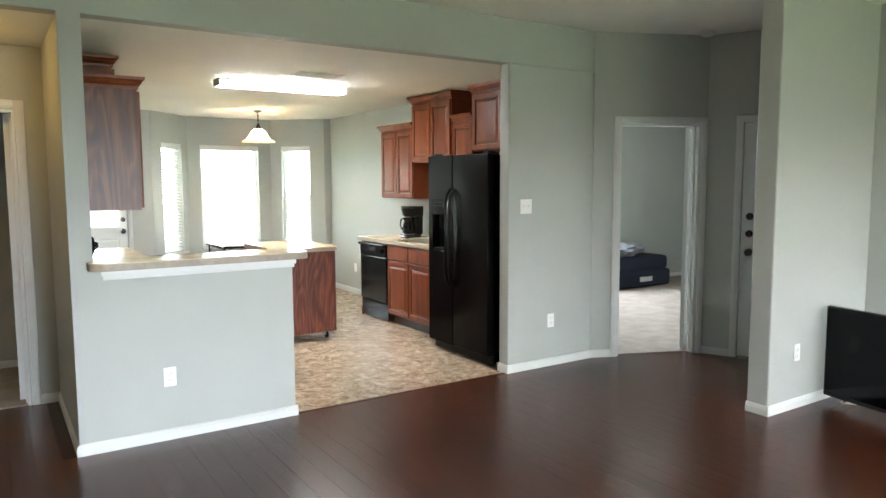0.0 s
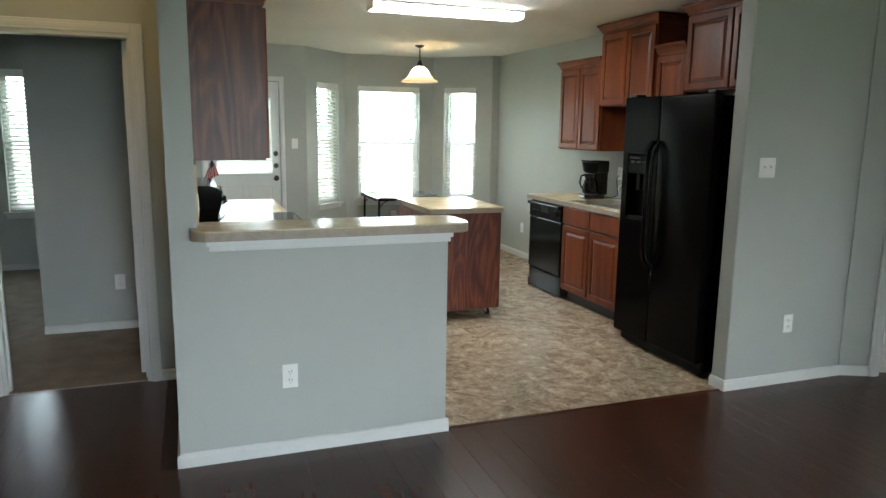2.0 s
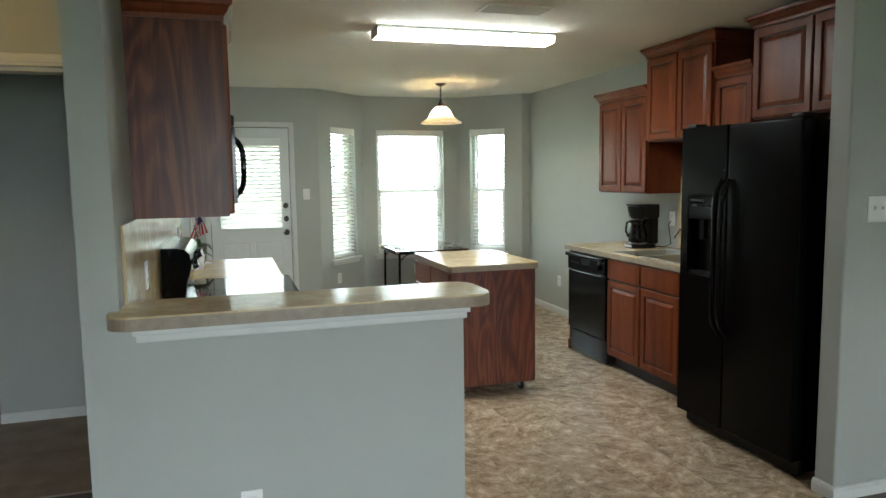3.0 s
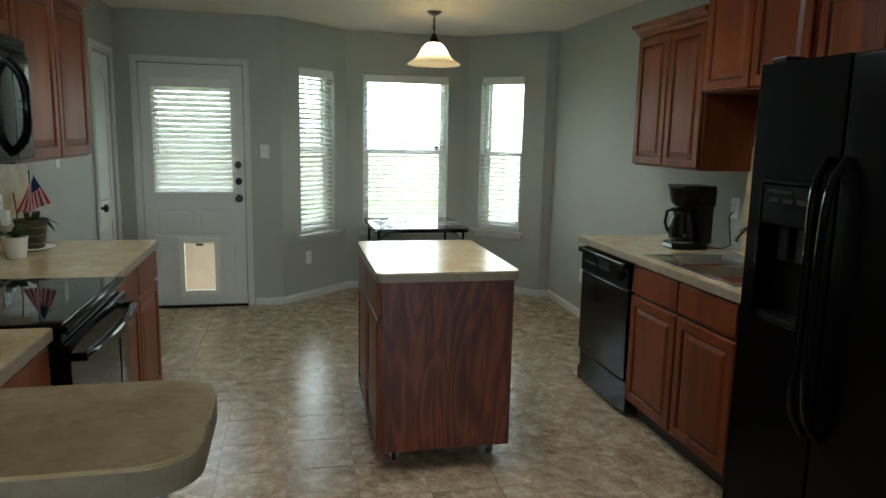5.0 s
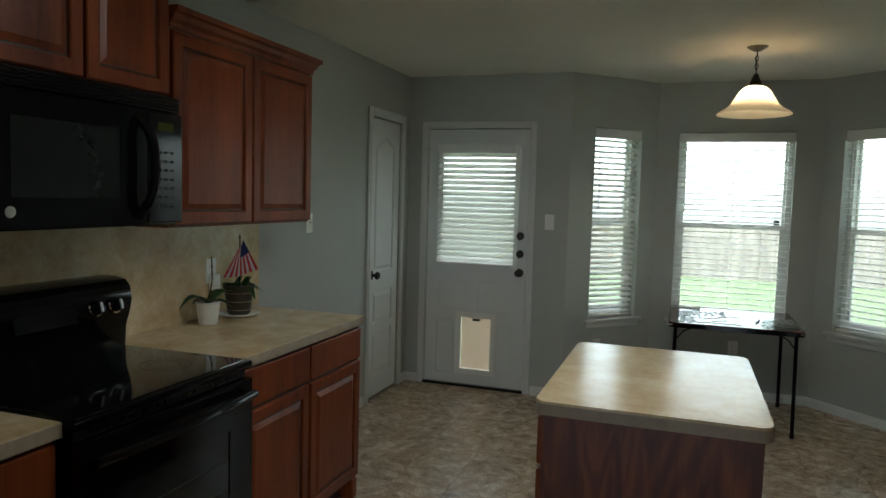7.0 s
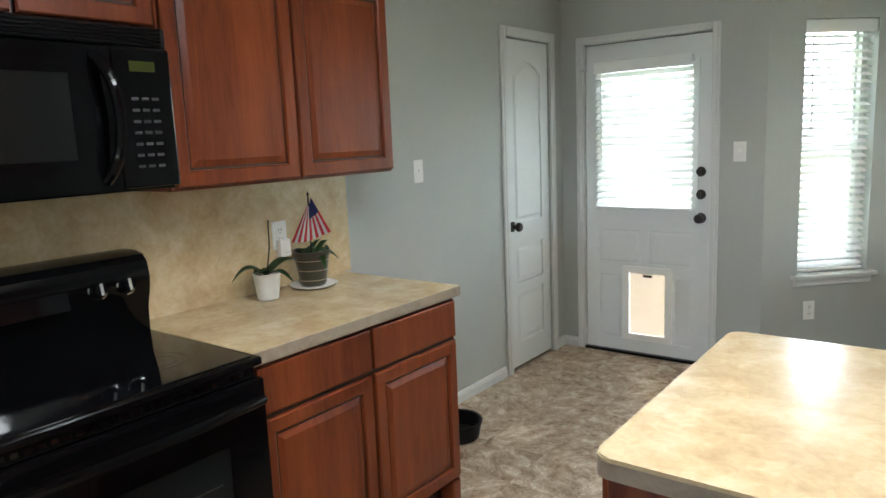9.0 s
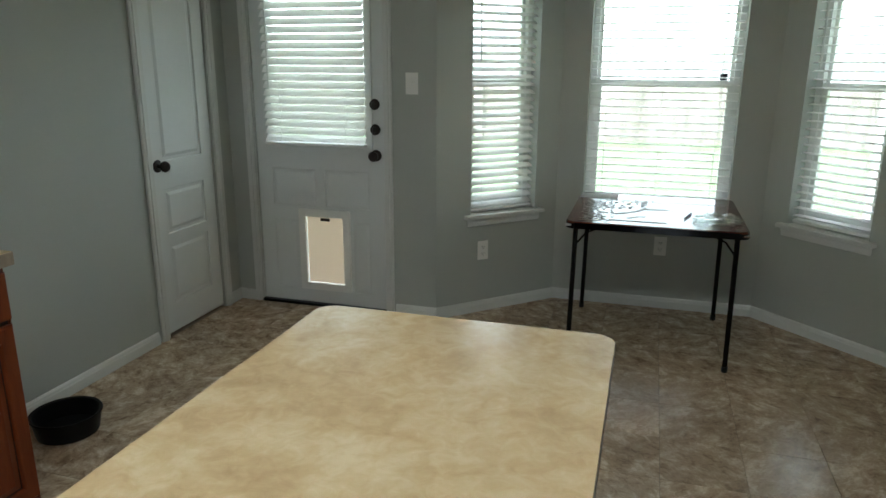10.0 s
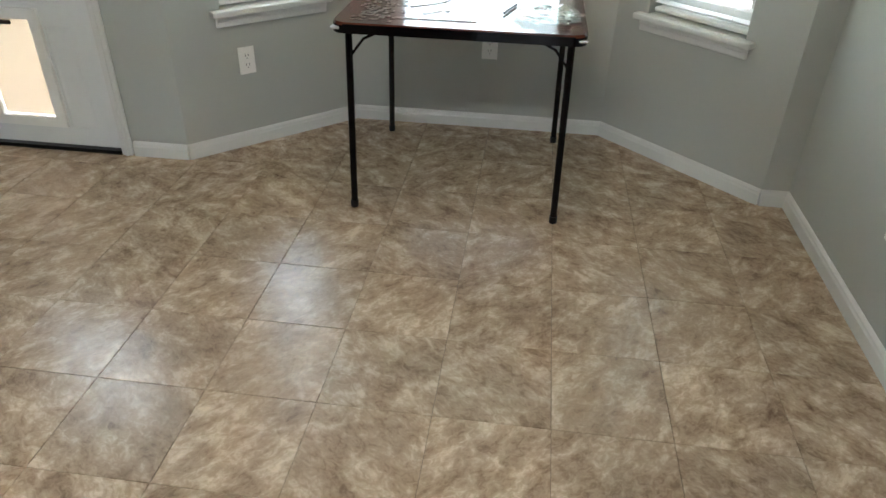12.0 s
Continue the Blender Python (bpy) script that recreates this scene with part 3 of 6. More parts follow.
# back door with a blind, a pet flap and three locks
def back_door():
    m = Matrix.Translation((1.771, KYB, 0))
    d = thing("door_1", "white back door with glazed top, blind and pet flap", "door", (2.186, KYB + 0.03, 0), kind="structure")
    W = 0.824
    glass = (0.125, 0.715, 0.99, 1.87)
    flap = (0.300, 0.570, 0.135, 0.575)
    panels = [(0.10, 0.385, 0.62, 0.845), (0.44, 0.725, 0.62, 0.845), (0.10, 0.262, 0.10, 0.54), (0.608, 0.725, 0.10, 0.54)]
    bm = slab_with_holes(B(), 0.008, W - 0.002, 0.019, 2.047, 0.012, 0.052, [glass, flap, *panels])
    leaf = part("leaf", bm, DOOR, d, "white painted steel door leaf", m)
    for x0, x1, z0, z1 in panels:
        part("panel", panel_ring(B(), x0 - 0.001, x1 + 0.001, z0 - 0.001, z1 + 0.001, 0.0122, 0.0, 0.010, 0.004), DOOR, d, "", m)
    bm = B()
    box(bm, 0.0026, 0.010, 0.03, 0.05, 0.019, 2.052)
    box(bm, 0.820, 0.8274, 0.03, 0.05, 0.019, 2.052)
    box(bm, 0.010, 0.820, 0.03, 0.05, 2.044, 2.0525)
    part("weatherstrip", bm, PLASTIC, d, "dark rubber weatherstrip", m)
    bm = slab_with_holes(B(), 0.085, 0.755, 0.945, 1.905, -0.004, 0.012, [glass])
    part("glazing_frame", bm, DOOR, d, "", m)
    part("pane", box(B(), 0.126, 0.714, 0.035, 0.040, 0.99, 1.87), PANE, d, "clear glass", m)
    bm = slab_with_holes(B(), 0.270, 0.600, 0.105, 0.605, -0.006, 0.013, [(0.312, 0.558, 0.147, 0.563)])
    fr = part("pet_door_frame", bm, WHITE, d, "white plastic frame", m)
    bm = box(B(), 0.313, 0.557, 0.018, 0.024, 0.148, 0.562, 0.002)
    part("flap", bm, FLAP, fr, "translucent cream flap", m)
    part("flap_latch", box(B(), 0.405, 0.465, 0.006, 0.018, 0.535, 0.552, 0.003), BRONZE, fr, "small brown latch", m)
    knob(d, 0.772, 0.942, 0.012, m=m)
    deadbolt(d, 0.770, 1.088, 0.012, m=m)
    deadbolt(d, 0.768, 1.228, 0.012, m=m)
    part("threshold", box(B(), 0.0, 0.83, -0.02, 0.10, 0.0, 0.018, 0.004), METALBLACK, d, "dark metal threshold", m)
    part("door_guard", box(B(), -0.03, 0.03, -0.022, -0.014, 1.885, 1.897, 0.003), STEEL, d, "swing bar door guard", m)
    for z in (0.25, 1.05, 1.82):
        part("hinge", box(B(), -0.006, 0.010, -0.002, 0.012, z, z + 0.09, 0.003), STEEL, d, "", m)
    return d


back_door()


def blind(name, m, w, z0, z1, tilt, label, pitch=0.043, wid=0.050, valance=0.0):
    """A slatted blind in a local frame: x across, slats standing at y = 0."""
    o = m @ Vector((w / 2, 0, z0))
    t = thing(name, label, "blind", o)
    part("valance", box(B(), -valance, w + valance, -0.042, -0.030, z1 - 0.070, z1 + 0.004, 0.004), VINYLFRAME, t, "", m)
    part("head_rail", box(B(), 0.004, w - 0.004, -0.028, 0.026, z1 - 0.045, z1 - 0.004, 0.002), VINYLFRAME, t, "", m)
    part("bottom_rail", box(B(), 0.004, w - 0.004, -0.026, 0.026, z0 + 0.004, z0 + 0.022, 0.004), VINYLFRAME, t, "", m)
    bm = B()
    half = wid / 2
    prof = [(-half, -0.0015), (0, 0.0025), (half, -0.0015), (half, -0.0042), (0, -0.0002), (-half, -0.0042)]
    va = [bm.verts.new((0.004, y, z)) for y, z in prof]
    vb = [bm.verts.new((w - 0.004, y, z)) for y, z in prof]
    for i in range(6):
        j = (i + 1) % 6
        bm.faces.new((va[i], va[j], vb[j], vb[i]))
    bm.faces.new(va[::-1])
    bm.faces.new(vb)
    me = mesh_of("slat", bm, SLAT)
    z = z0 + 0.045
    rnd = random.Random(name)
    while z < z1 - 0.075:
        s = new("slat", me)
        s.parent = t
        s.matrix_parent_inverse = t.matrix_basis.inverted()
        s.matrix_basis = m @ pose(0, 0, z, tilt + rnd.uniform(-1.2, 1.2), 0, 0)
        z += pitch
    for f in ((0.18, 0.82) if w < 0.7 else (0.12, 0.5, 0.88)):
        bm = B()
        for y in (-0.026, 0.026):
            tube(bm, [(f * w, y, z0 + 0.02), (f * w, y, z1 - 0.05)], 0.0009, 5)
        part("ladder_cord", bm, VINYLFRAME, t, "", m)
    part("wand", tube(B(), [(0.05, -0.035, z1 - 0.06), (0.055, -0.04, z1 - 0.62)], 0.004, 6), VINYLFRAME, t, "", m)
    return t


def window(name, m, w, z0, z1, depth, label, sill=True, latch=False):
    """A white single-hung window in a local frame: x across, y outwards from the wall face."""
    t = thing(name, label, "window", m @ Vector((w / 2, depth, z0)), kind="structure")
    f, mid = 0.035, (z0 + z1) / 2 + 0.005
    y0, y1 = depth - 0.065, depth - 0.005
    bm = slab_with_holes(B(), 0, w, z0, z1, y0, y1, [(f, w - f, z0 + f, z1 - f)])
    part("window_frame", bm, VINYLFRAME, t, "", m)
    bm = slab_with_holes(B(), f, w - f, mid - 0.02, z1 - f, y0 + 0.032, y0 + 0.052, [(f + 0.02, w - f - 0.02, mid + 0.012, z1 - f - 0.02)])
    up = part("upper_sash", bm, VINYLFRAME, t, "", m)
    bm = slab_with_holes(B(), f, w - f, z0 + f, mid + 0.02, y0 + 0.008, y0 + 0.030, [(f + 0.03, w - f - 0.03, z0 + f + 0.04, mid - 0.018)])
    low = part("lower_sash", bm, VINYLFRAME, t, "", m)
    part("pane", box(B(), f + 0.02, w - f - 0.02, y0 + 0.040, y0 + 0.044, mid + 0.012, z1 - f - 0.02), PANE, up, "clear glass", m)
    part("pane", box(B(), f + 0.03, w - f - 0.03, y0 + 0.017, y0 + 0.021, z0 + f + 0.04, mid - 0.018), PANE, low, "clear glass", m)
    part("sash_lock", box(B(), w / 2 - 0.03, w / 2 + 0.03, y0 - 0.008, y0 + 0.008, mid + 0.0, mid + 0.014, 0.003), VINYLFRAME, low, "", m)
    if latch:
        part("alarm_contact", box(B(), w - f - 0.075, w - f - 0.035, y0 + 0.012, y0 + 0.030, mid + 0.022, mid + 0.060, 0.004), PLASTIC, up, "small black alarm contact", m)
    if sill:
        bm = B()
        box(bm, -0.045, w + 0.045, -0.045, 0.0, z0 - 0.022, z0 + 0.002, 0.006, 2)
        box(bm, 0.001, w - 0.001, 0.0, y0 + 0.002, z0 - 0.001, z0 + 0.002)
        part("window_sill", bm, TRIM, t, "white wooden stool", m)
        bm = B()
        box(bm, -0.025, w + 0.025, -0.016, -0.001, z0 - 0.068, z0 - 0.023, 0.004)
        box(bm, -0.025, w + 0.025, -0.020, -0.014, z0 - 0.045, z0 - 0.026, 0.003)
        part("apron", bm, TRIM, t, "", m)
    return t


for i, (p, q, a, b, tilt, lab) in enumerate(((B1, B2, 0.225, 0.68, 24, "narrow"), (B2, B3, 0.163, 0.997, -3, "wide"), (B3, B4, 0.162, 0.617, 3, "narrow"))):
    m = along(p, q) @ Matrix.Translation((a, 0, 0))
    window("window_%d" % (i + 1), m, b - a, 0.60, 2.075, 0.15, "white %s single-hung bay window with sill" % lab, latch=(i == 1))
    blind("window_blind", m @ Matrix.Translation((0.005, 0.048, 0)), b - a - 0.01, 0.606, 2.068, tilt, "white %s faux-wood blind lowered in the bay window" % lab, valance=0.004)
blind("door_blind", Matrix.Translation((1.871, KYB - 0.030, 0)), 0.63, 0.985, 1.93, 45, "white slatted blind hung on the back door glass", pitch=0.043, wid=0.050)
m = along((-2.4, 9.56), (0.615, 9.56)) @ Matrix.Translation((2.20, 0, 0))
window("window_4", m, 0.85, 0.62, 2.08, 0.15, "white single-hung bedroom window with sill")
blind("window_blind", m @ Matrix.Translation((0.005, 0.048, 0)), 0.84, 0.626, 2.07, 24, "white faux-wood blind in the bedroom window")


def closet_door(name, m, W, H, label, handle_x, arch=0.07):
    d = thing(name, label, "door", m @ Vector((W / 2, 0.03, 0)), kind="structure")
    panels = [(0.10, W - 0.10, 0.95, H - 0.13, arch), (0.10, W - 0.10, 0.56, 0.80, 0), (0.10, W - 0.10, 0.17, 0.50, 0)]
    bm = slab_with_holes(B(), 0.004, W - 0.004, 0.015, H - 0.004, 0.010, 0.045, [p[:4] for p in panels])
    for x0, x1, z0, z1, ar in panels:
        if ar:
            n = 12
            for k in range(n):
                f0, f1 = k / n, (k + 1) / n
                zz = z1 - ar + ar * (1 - abs(f0 + f1 - 1) ** 1.7)
                box(bm, x0 + f0 * (x1 - x0), x0 + f1 * (x1 - x0), 0.010, 0.045, zz, z1)
    part("leaf", bm, DOOR, d, "", m)
    for x0, x1, z0, z1, ar in panels:
        part("panel", panel_ring(B(), x0 - 0.003, x1 + 0.003, z0 - 0.003, z1 + 0.003, 0.0095, ar), DOOR, d, "", m)
    knob(d, handle_x, 0.93, 0.010, m=m)
    return d


closet_door("door_2", along((KX0, 8.89), (KX0, 9.43)), 0.54, 2.072, "white moulded closet door with arched top panel", 0.06)
closet_door("door_3", along((0.37, 4.08), (0.37, 4.83)), 0.75, 2.037, "white moulded door in the hall wall", 0.06)
fd = closet_door("door_4", me_ @ Matrix.Translation((0.30, 0, 0)), 0.90, 2.037, "white front door with dark bronze hardware", 0.07, 0.0)
for z in (1.09, 1.24):
    deadbolt(fd, 0.07, z, 0.012, me_ @ Matrix.Translation((0.30, 0, 0)))
# the bedroom doors stand open
closet_door("door_5", md @ Matrix.Translation((0.955, T + 0.01, 0)) @ pose(0, 0, 0, 0, 0, 56), 0.72, 2.02, "white bedroom door standing open", 0.66)
closet_door("door_6", pose(1.292, 5.775, 0, 0, 0, 82), 0.74, 2.02, "white bedroom door standing open", 0.68)


def plate(m, kind="outlet", wide=0.072):
    """A wall plate in a local frame: x across, facing -y."""
    lab = {"outlet": "white plastic electrical outlet on the wall", "switch": "white plastic light switch plate on the wall", "double": "white plastic double switch plate on the wall"}[kind]
    t = thing("outlet" if kind == "outlet" else "light_switch", lab, "outlet" if kind == "outlet" else "switch", m.translation)
    w = 0.118 if kind == "double" else wide
    part("cover", box(B(), -w / 2, w / 2, -0.007, -0.001, -0.058, 0.058, 0.003, 2), WHITE, t, "", m)
    if kind == "outlet":
        for z in (0.020, -0.020):
            s = part("socket", rounded(B(), -0.017, 0.017, -0.0165, 0.0165, 0, 0.003, 0.012, 4, 0.0008), WHITE, t, "", m @ Matrix.Translation((0, -0.0068, z)) @ pose(0, 0, 0, 90))
            bm = B()
            box(bm, -0.008, -0.0055, -0.0105, -0.0098, z - 0.002, z + 0.008)
            box(bm, 0.0055, 0.008, -0.0105, -0.0098, z - 0.002, z + 0.008)
            box(bm, -0.002, 0.002, -0.0105, -0.0098, z - 0.011, z - 0.007)
            part("slots", bm, PLASTIC, s, "", m)
    else:
        for x in ((-0.023, 0.023) if kind == "double" else (0,)):
            part("toggle", box(B(), x - 0.006, x + 0.006, -0.020, -0.006, -0.002, 0.014, 0.002), WHITE, t, "", m)
    return t


def on_wall(x, y, z, facing):
    """facing: degrees by which the plate's front turns from -y."""
    return pose(x, y, z, 0, 0, facing)


plate(on_wall(1.99, KY0, 0.385, 0))
plate(on_wall(4.75, KY0, 1.345, 0), "double")
plate(on_wall(5.028, KY0, 0.385, 0))
plate(on_wall(2.765, KYB, 1.345, 0), "switch")
plate(on_wall(3.125, 9.83, 0.38, 45))
plate(on_wall(4.14, BAY, 0.39, 0))
plate(on_wall(KX1, 8.84, 0.36, -90))
plate(on_wall(KX0, 8.03, 1.335, 90), "switch")
plate(on_wall(1.056, 6.90, 0.37, 0))
plate(on_wall(5.664, 2.67, 0.385, 0))
plate(on_wall(10.65, 7.45, 0.36, 0))

# ---- kitchen cabinets ----


def raised_door(parent, m, x0, x1, z0, z1, name="door"):
    """A cabinet door: frame, dark glazed groove and raised panel. Local front is -y, the face of the box at y = 0."""
    f = 0.052
    bm = B()
    loops = []
    for ins, y in ((0, -0.001), (0, -0.015), (0.005, -0.020), (f - 0.006, -0.020), (f - 0.002, -0.0165), (f, -0.009), (f, -0.001)):
        loops.append([bm.verts.new((x, y, z)) for x, z in ((x0 + ins, z0 + ins), (x1 - ins, z0 + ins), (x1 - ins, z1 - ins), (x0 + ins, z1 - ins))])
    for p, q in zip(loops, loops[1:]):
        for i in range(4):
            bm.faces.new((p[i], p[(i + 1) % 4], q[(i + 1) % 4], q[i]))
    d = part(name, bm, CHERRY, parent, "", m)
    part("groove", box(B(), x0 + f - 0.002, x1 - f + 0.002, -0.0085, -0.002, z0 + f - 0.002, z1 - f + 0.002), GLAZE_SHADE, d, "dark glaze in the groove", m)
    bm = B()
    px0, px1, pz0, pz1 = x0 + f + 0.007, x1 - f - 0.007, z0 + f + 0.007, z1 - f - 0.007
    rings = []
    for ins, y in ((0, -0.0088), (0, -0.0105), (0.022, -0.0175), (0.025, -0.0175)):
        rings.append([bm.verts.new((x, y, z)) for x, z in ((px0 + ins, pz0 + ins), (px1 - ins, pz0 + ins), (px1 - ins, pz1 - ins), (px0 + ins, pz1 - ins))])
    for p, q in zip(rings, rings[1:]):
        for i in range(4):
            bm.faces.new((p[i], p[(i + 1) % 4], q[(i + 1) % 4], q[i]))
    bm.faces.new(rings[-1])
    part("panel", bm, CHERRY, d, "", m)
    return d


def drawer_front(parent, m, x0, x1, z0, z1):
    bm = box(B(), x0, x1, -0.020, -0.001, z0, z1, 0.005, 2)
    return part("drawer_front", bm, CHERRY, parent, "", m)


def crown(parent, m, w, depth, z, left=True, right=True, h=0.075):
    """Stepped crown moulding round the top of a wall cabinet."""
    prof = [(0.0, 0.0), (0.010, 0.0), (0.012, 0.018), (0.024, 0.030), (0.032, 0.048), (0.044, 0.056), (0.046, h), (0.0, h)]
    bm = B()
    rings = []
    for o, dz in prof:
        l, r = (o if left else 0), (o if right else 0)
        rings.append([bm.verts.new(p) for p in ((-l, depth - 0.002, z + dz), (-l, -o, z + dz), (w + r, -o, z + dz), (w + r, depth - 0.002, z + dz))])
    for p, q in zip(rings, rings[1:]):
        for i in range(3):
            bm.faces.new((p[i], p[i + 1], q[i + 1], q[i]))
    bm.faces.new([r[0] for r in rings])
    bm.faces.new([r[3] for r in rings][::-1])
    bm.faces.new((rings[0][0], rings[0][3], rings[-1][3], rings[-1][0]))
    return part("crown_moulding", bm, CHERRY, parent, "", m)


def wall_cabinet(m, w, depth, z0, z1, doors, label, ends=(None, None), crowned=True, cl=True, cr=True, group=""):
    """Local frame: x across, face of the box at y = 0, wall at y = depth."""
    t = thing("wall_cabinet", label, "cabinet", m @ Vector((w / 2, depth / 2, z0)), group)
    part("body", box(B(), 0.001, w - 0.001, 0.001, depth - 0.001, z0, z1, 0.002), CHERRY, t, "", m)
    for side, x in zip(ends, (-0.003, w - 0.001)):
        if side:
            part("end_panel", box(B(), x, x + 0.004, 0.0, depth - 0.001, z0, z1), VENEER, t, "oak veneer end panel", m)
    # thin dark sheet: the shade between the doors, put in as colour
    part("shadow_gap", box(B(), 0.012, w - 0.012, -0.0012, 0.0, z0 + 0.008, z1 - 0.008), GLAZE_SHADE, t, "dark sheet painting shade into the gaps between fronts", m)
    n = doors
    g = 0.012
    for i in range(n):
        a = 0.010 + i * (w - 0.02 + g) / n
        b = a + (w - 0.02 + g) / n - g
        raised_door(t, m, a, b, z0 + 0.010, z1 - 0.012)
    if crowned:
        crown(t, m, w, depth, z1, cl, cr)
    return t


def base_cabinet(m, w, depth, units, label, ends=(False, False), foot=None):
    """units: widths of drawer-over-door columns. Top of the box at 0.875."""
    t = thing("base_cabinet", label, "cabinet", m @ Vector((w / 2, depth / 2, 0)))
    part("body", box(B(), 0.001, w - 0.001, 0.001, depth - 0.001, 0.10, 0.872, 0.002), CHERRY, t, "", m)
    part("toe_kick", box(B(), 0.002, w - 0.002, 0.065, 0.085, 0.0, 0.10), GLAZE_SHADE, t, "dark toe kick", m)
    # shade between drawers and doors, painted as a dark sheet
    part("shadow_gap", box(B(), 0.010, w - 0.010, -0.0012, 0.0, 0.125, 0.855), GLAZE_SHADE, t, "dark sheet painting shade into the gaps between fronts", m)
    x = 0.0
    for u in units:
        drawer_front(t, m, x + 0.008, x + u - 0.008, 0.715, 0.862)
        raised_door(t, m, x + 0.008, x + u - 0.008, 0.118, 0.698)
        x += u
    for on, px in zip(ends, (-0.003, w - 0.001)):
        if on:
            part("end_panel", box(B(), px, px + 0.004, 0.0, depth - 0.001, 0.0, 0.872), CHERRY, t, "", m)
    if foot is not None:
        bm = B()
        box(bm, foot - 0.055, foot, -0.012, 0.06, 0.0, 0.10, 0.01, 2)
        part("bracket_foot", bm, CHERRY, t, "", m)
    return t


EAST = lambda x, y: pose(x, y, 0, 0, 0, 90)      # front faces +x, local x runs to +y
WEST = lambda x, y: pose(x, y, 0, 0, 0, -90)     # front faces -x, local x runs to -y

UF = 1.930   # face of the west wall cabinets
wd = UF - KX0
wall_cabinet(EAST(UF + 0.03, 4.93), 0.75, wd + 0.03, 1.372, 2.135, 2, "cherry-stained wall cabinet with veneered end, above the breakfast bar", (True, False), cr=False)
wall_cabinet(EAST(UF, 5.682), 0.765, wd, 1.845, 2.375, 2, "short raised cherry-stained cabinet above the microwave")
wall_cabinet(EAST(UF, 6.45), 1.015, wd, 1.372, 2.105, 2, "cherry-stained two-door wall cabinet above the plants", (False, False), cl=False)
EF = 5.075
wd = KX1 - EF
wall_cabinet(WEST(EF, 7.450), 0.730, wd, 1.360, 2.12, 2, "cherry-stained two-door wall cabinet beside the sink", cr=False)
wall_cabinet(WEST(EF - 0.015, 6.718), 0.766, wd + 0.015, 1.755, 2.378, 2, "short raised cherry-stained cabinet above the sink")
wall_cabinet(WEST(EF, 5.95), 0.36, wd, 1.50, 2.13, 1, "narrow cherry-stained wall cabinet beside the refrigerator", cl=False, cr=False)
wall_cabinet(WEST(EF - 0.015, 5.59), 0.93, wd + 0.015, 1.835, 2.378, 2, "cherry-stained cabinet above the refrigerator")

BF = 2.232
base_cabinet(EAST(BF, 6.455), 0.985, BF - KX0, [0.493, 0.492], "cherry-stained base cabinet with drawers beside the range", (False, True), foot=0.985)
base_cabinet(EAST(BF, 4.56), 1.115, BF - KX0, [0.37, 0.37, 0.375], "cherry-stained base cabinet behind the half wall", (False, False))
RF = 4.765
base_cabinet(WEST(RF, 6.757), 1.187, KX1 - RF, [0.455, 0.455, 0.277], "cherry-stained sink base cabinet with drawers and doors", (False, False))
bm = B()
box(bm, RF, KX1 - 0.002, 7.384, 7.410, 0.0, 0.872, 0.003)
box(bm, RF - 0.012, RF + 0.05, 7.384, 7.418, 0.0, 0.09, 0.01, 2)
solo("cabinet_end_panel", bm, CHERRY, "cherry-stained end panel beside the dishwasher", "cabinet panel")


def worktop(name, x0, x1, y0, y1, z1, label, r=0.012, holes=()):
    bm = B()
    if holes:
        hx0, hx1, hy0, hy1 = holes
        for a, b, c, d in ((x0, hx0, y0, y1), (hx1, x1, y0, y1), (hx0, hx1, y0, hy0), (hx0, hx1, hy1, y1)):
            box(bm, a, b, c, d, z1 - 0.04, z1)
    else:
        rounded(bm, x0, x1, y0, y1, z1 - 0.04, z1, r, 6, 0.003)
    return bm


for x0, x1, y0, y1, holes, front, ends, lab in (
        (KX0 + 0.002, 2.258, 6.448, 7.46, (), 1, (0, 1), "beige travertine-pattern laminate worktop beside the range"),
        (KX0 + 0.002, 2.258, 4.548, 5.680, (), 1, (0, 0), "beige travertine-pattern laminate worktop behind the half wall"),
        (4.732, KX1 - 0.002, 5.56, 7.440, (4.80, 5.28, 5.98, 6.70), 0, (0, 1), "beige travertine-pattern laminate worktop with inset sink")):
    t = thing("worktop", lab, "worktop", ((x0 + x1) / 2, (y0 + y1) / 2, 0.877))
    part("top", worktop("", x0, x1, y0, y1, 0.917, "", 0.004, holes), LAMINATE, t)
    a, b = (x1 - 0.001, x1 + 0.004) if front else (x0 - 0.004, x0 + 0.001)
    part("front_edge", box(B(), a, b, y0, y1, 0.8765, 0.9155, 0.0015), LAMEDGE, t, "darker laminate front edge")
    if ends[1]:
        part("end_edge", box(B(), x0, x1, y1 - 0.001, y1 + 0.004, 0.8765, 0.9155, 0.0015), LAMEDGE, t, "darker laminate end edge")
solo("backsplash", box(B(), KX0 + 0.001, KX0 + 0.011, 4.55, 7.50, 0.918, 1.371), LAMINATE, "beige laminate backsplash below the wall cabinets", "backsplash")
solo("backsplash", box(B(), KX1 - 0.011, KX1 - 0.001, 5.56, 6.74, 0.918, 1.49), LAMINATE, "beige laminate backsplash behind the sink", "backsplash")
plate(on_wall(KX0 + 0.011, 7.10, 1.135, 90))
adapter = thing("plug_adapter", "white plug-in adapter in the backsplash outlet", "adapter", (KX0 + 0.02, 7.10, 1.09))
ma = on_wall(KX0 + 0.0215, 7.10, 1.098, 90)
part("adapter_body", box(B(), -0.026, 0.026, -0.030, -0.0005, -0.050, 0.022, 0.006, 2), WHITE, adapter, "", ma)
part("vent_ridge", box(B(), -0.018, 0.018, -0.0315, -0.0295, -0.034, -0.030), TRIM, adapter, "", ma)
plate(on_wall(KX1, 6.83, 1.15, -90))
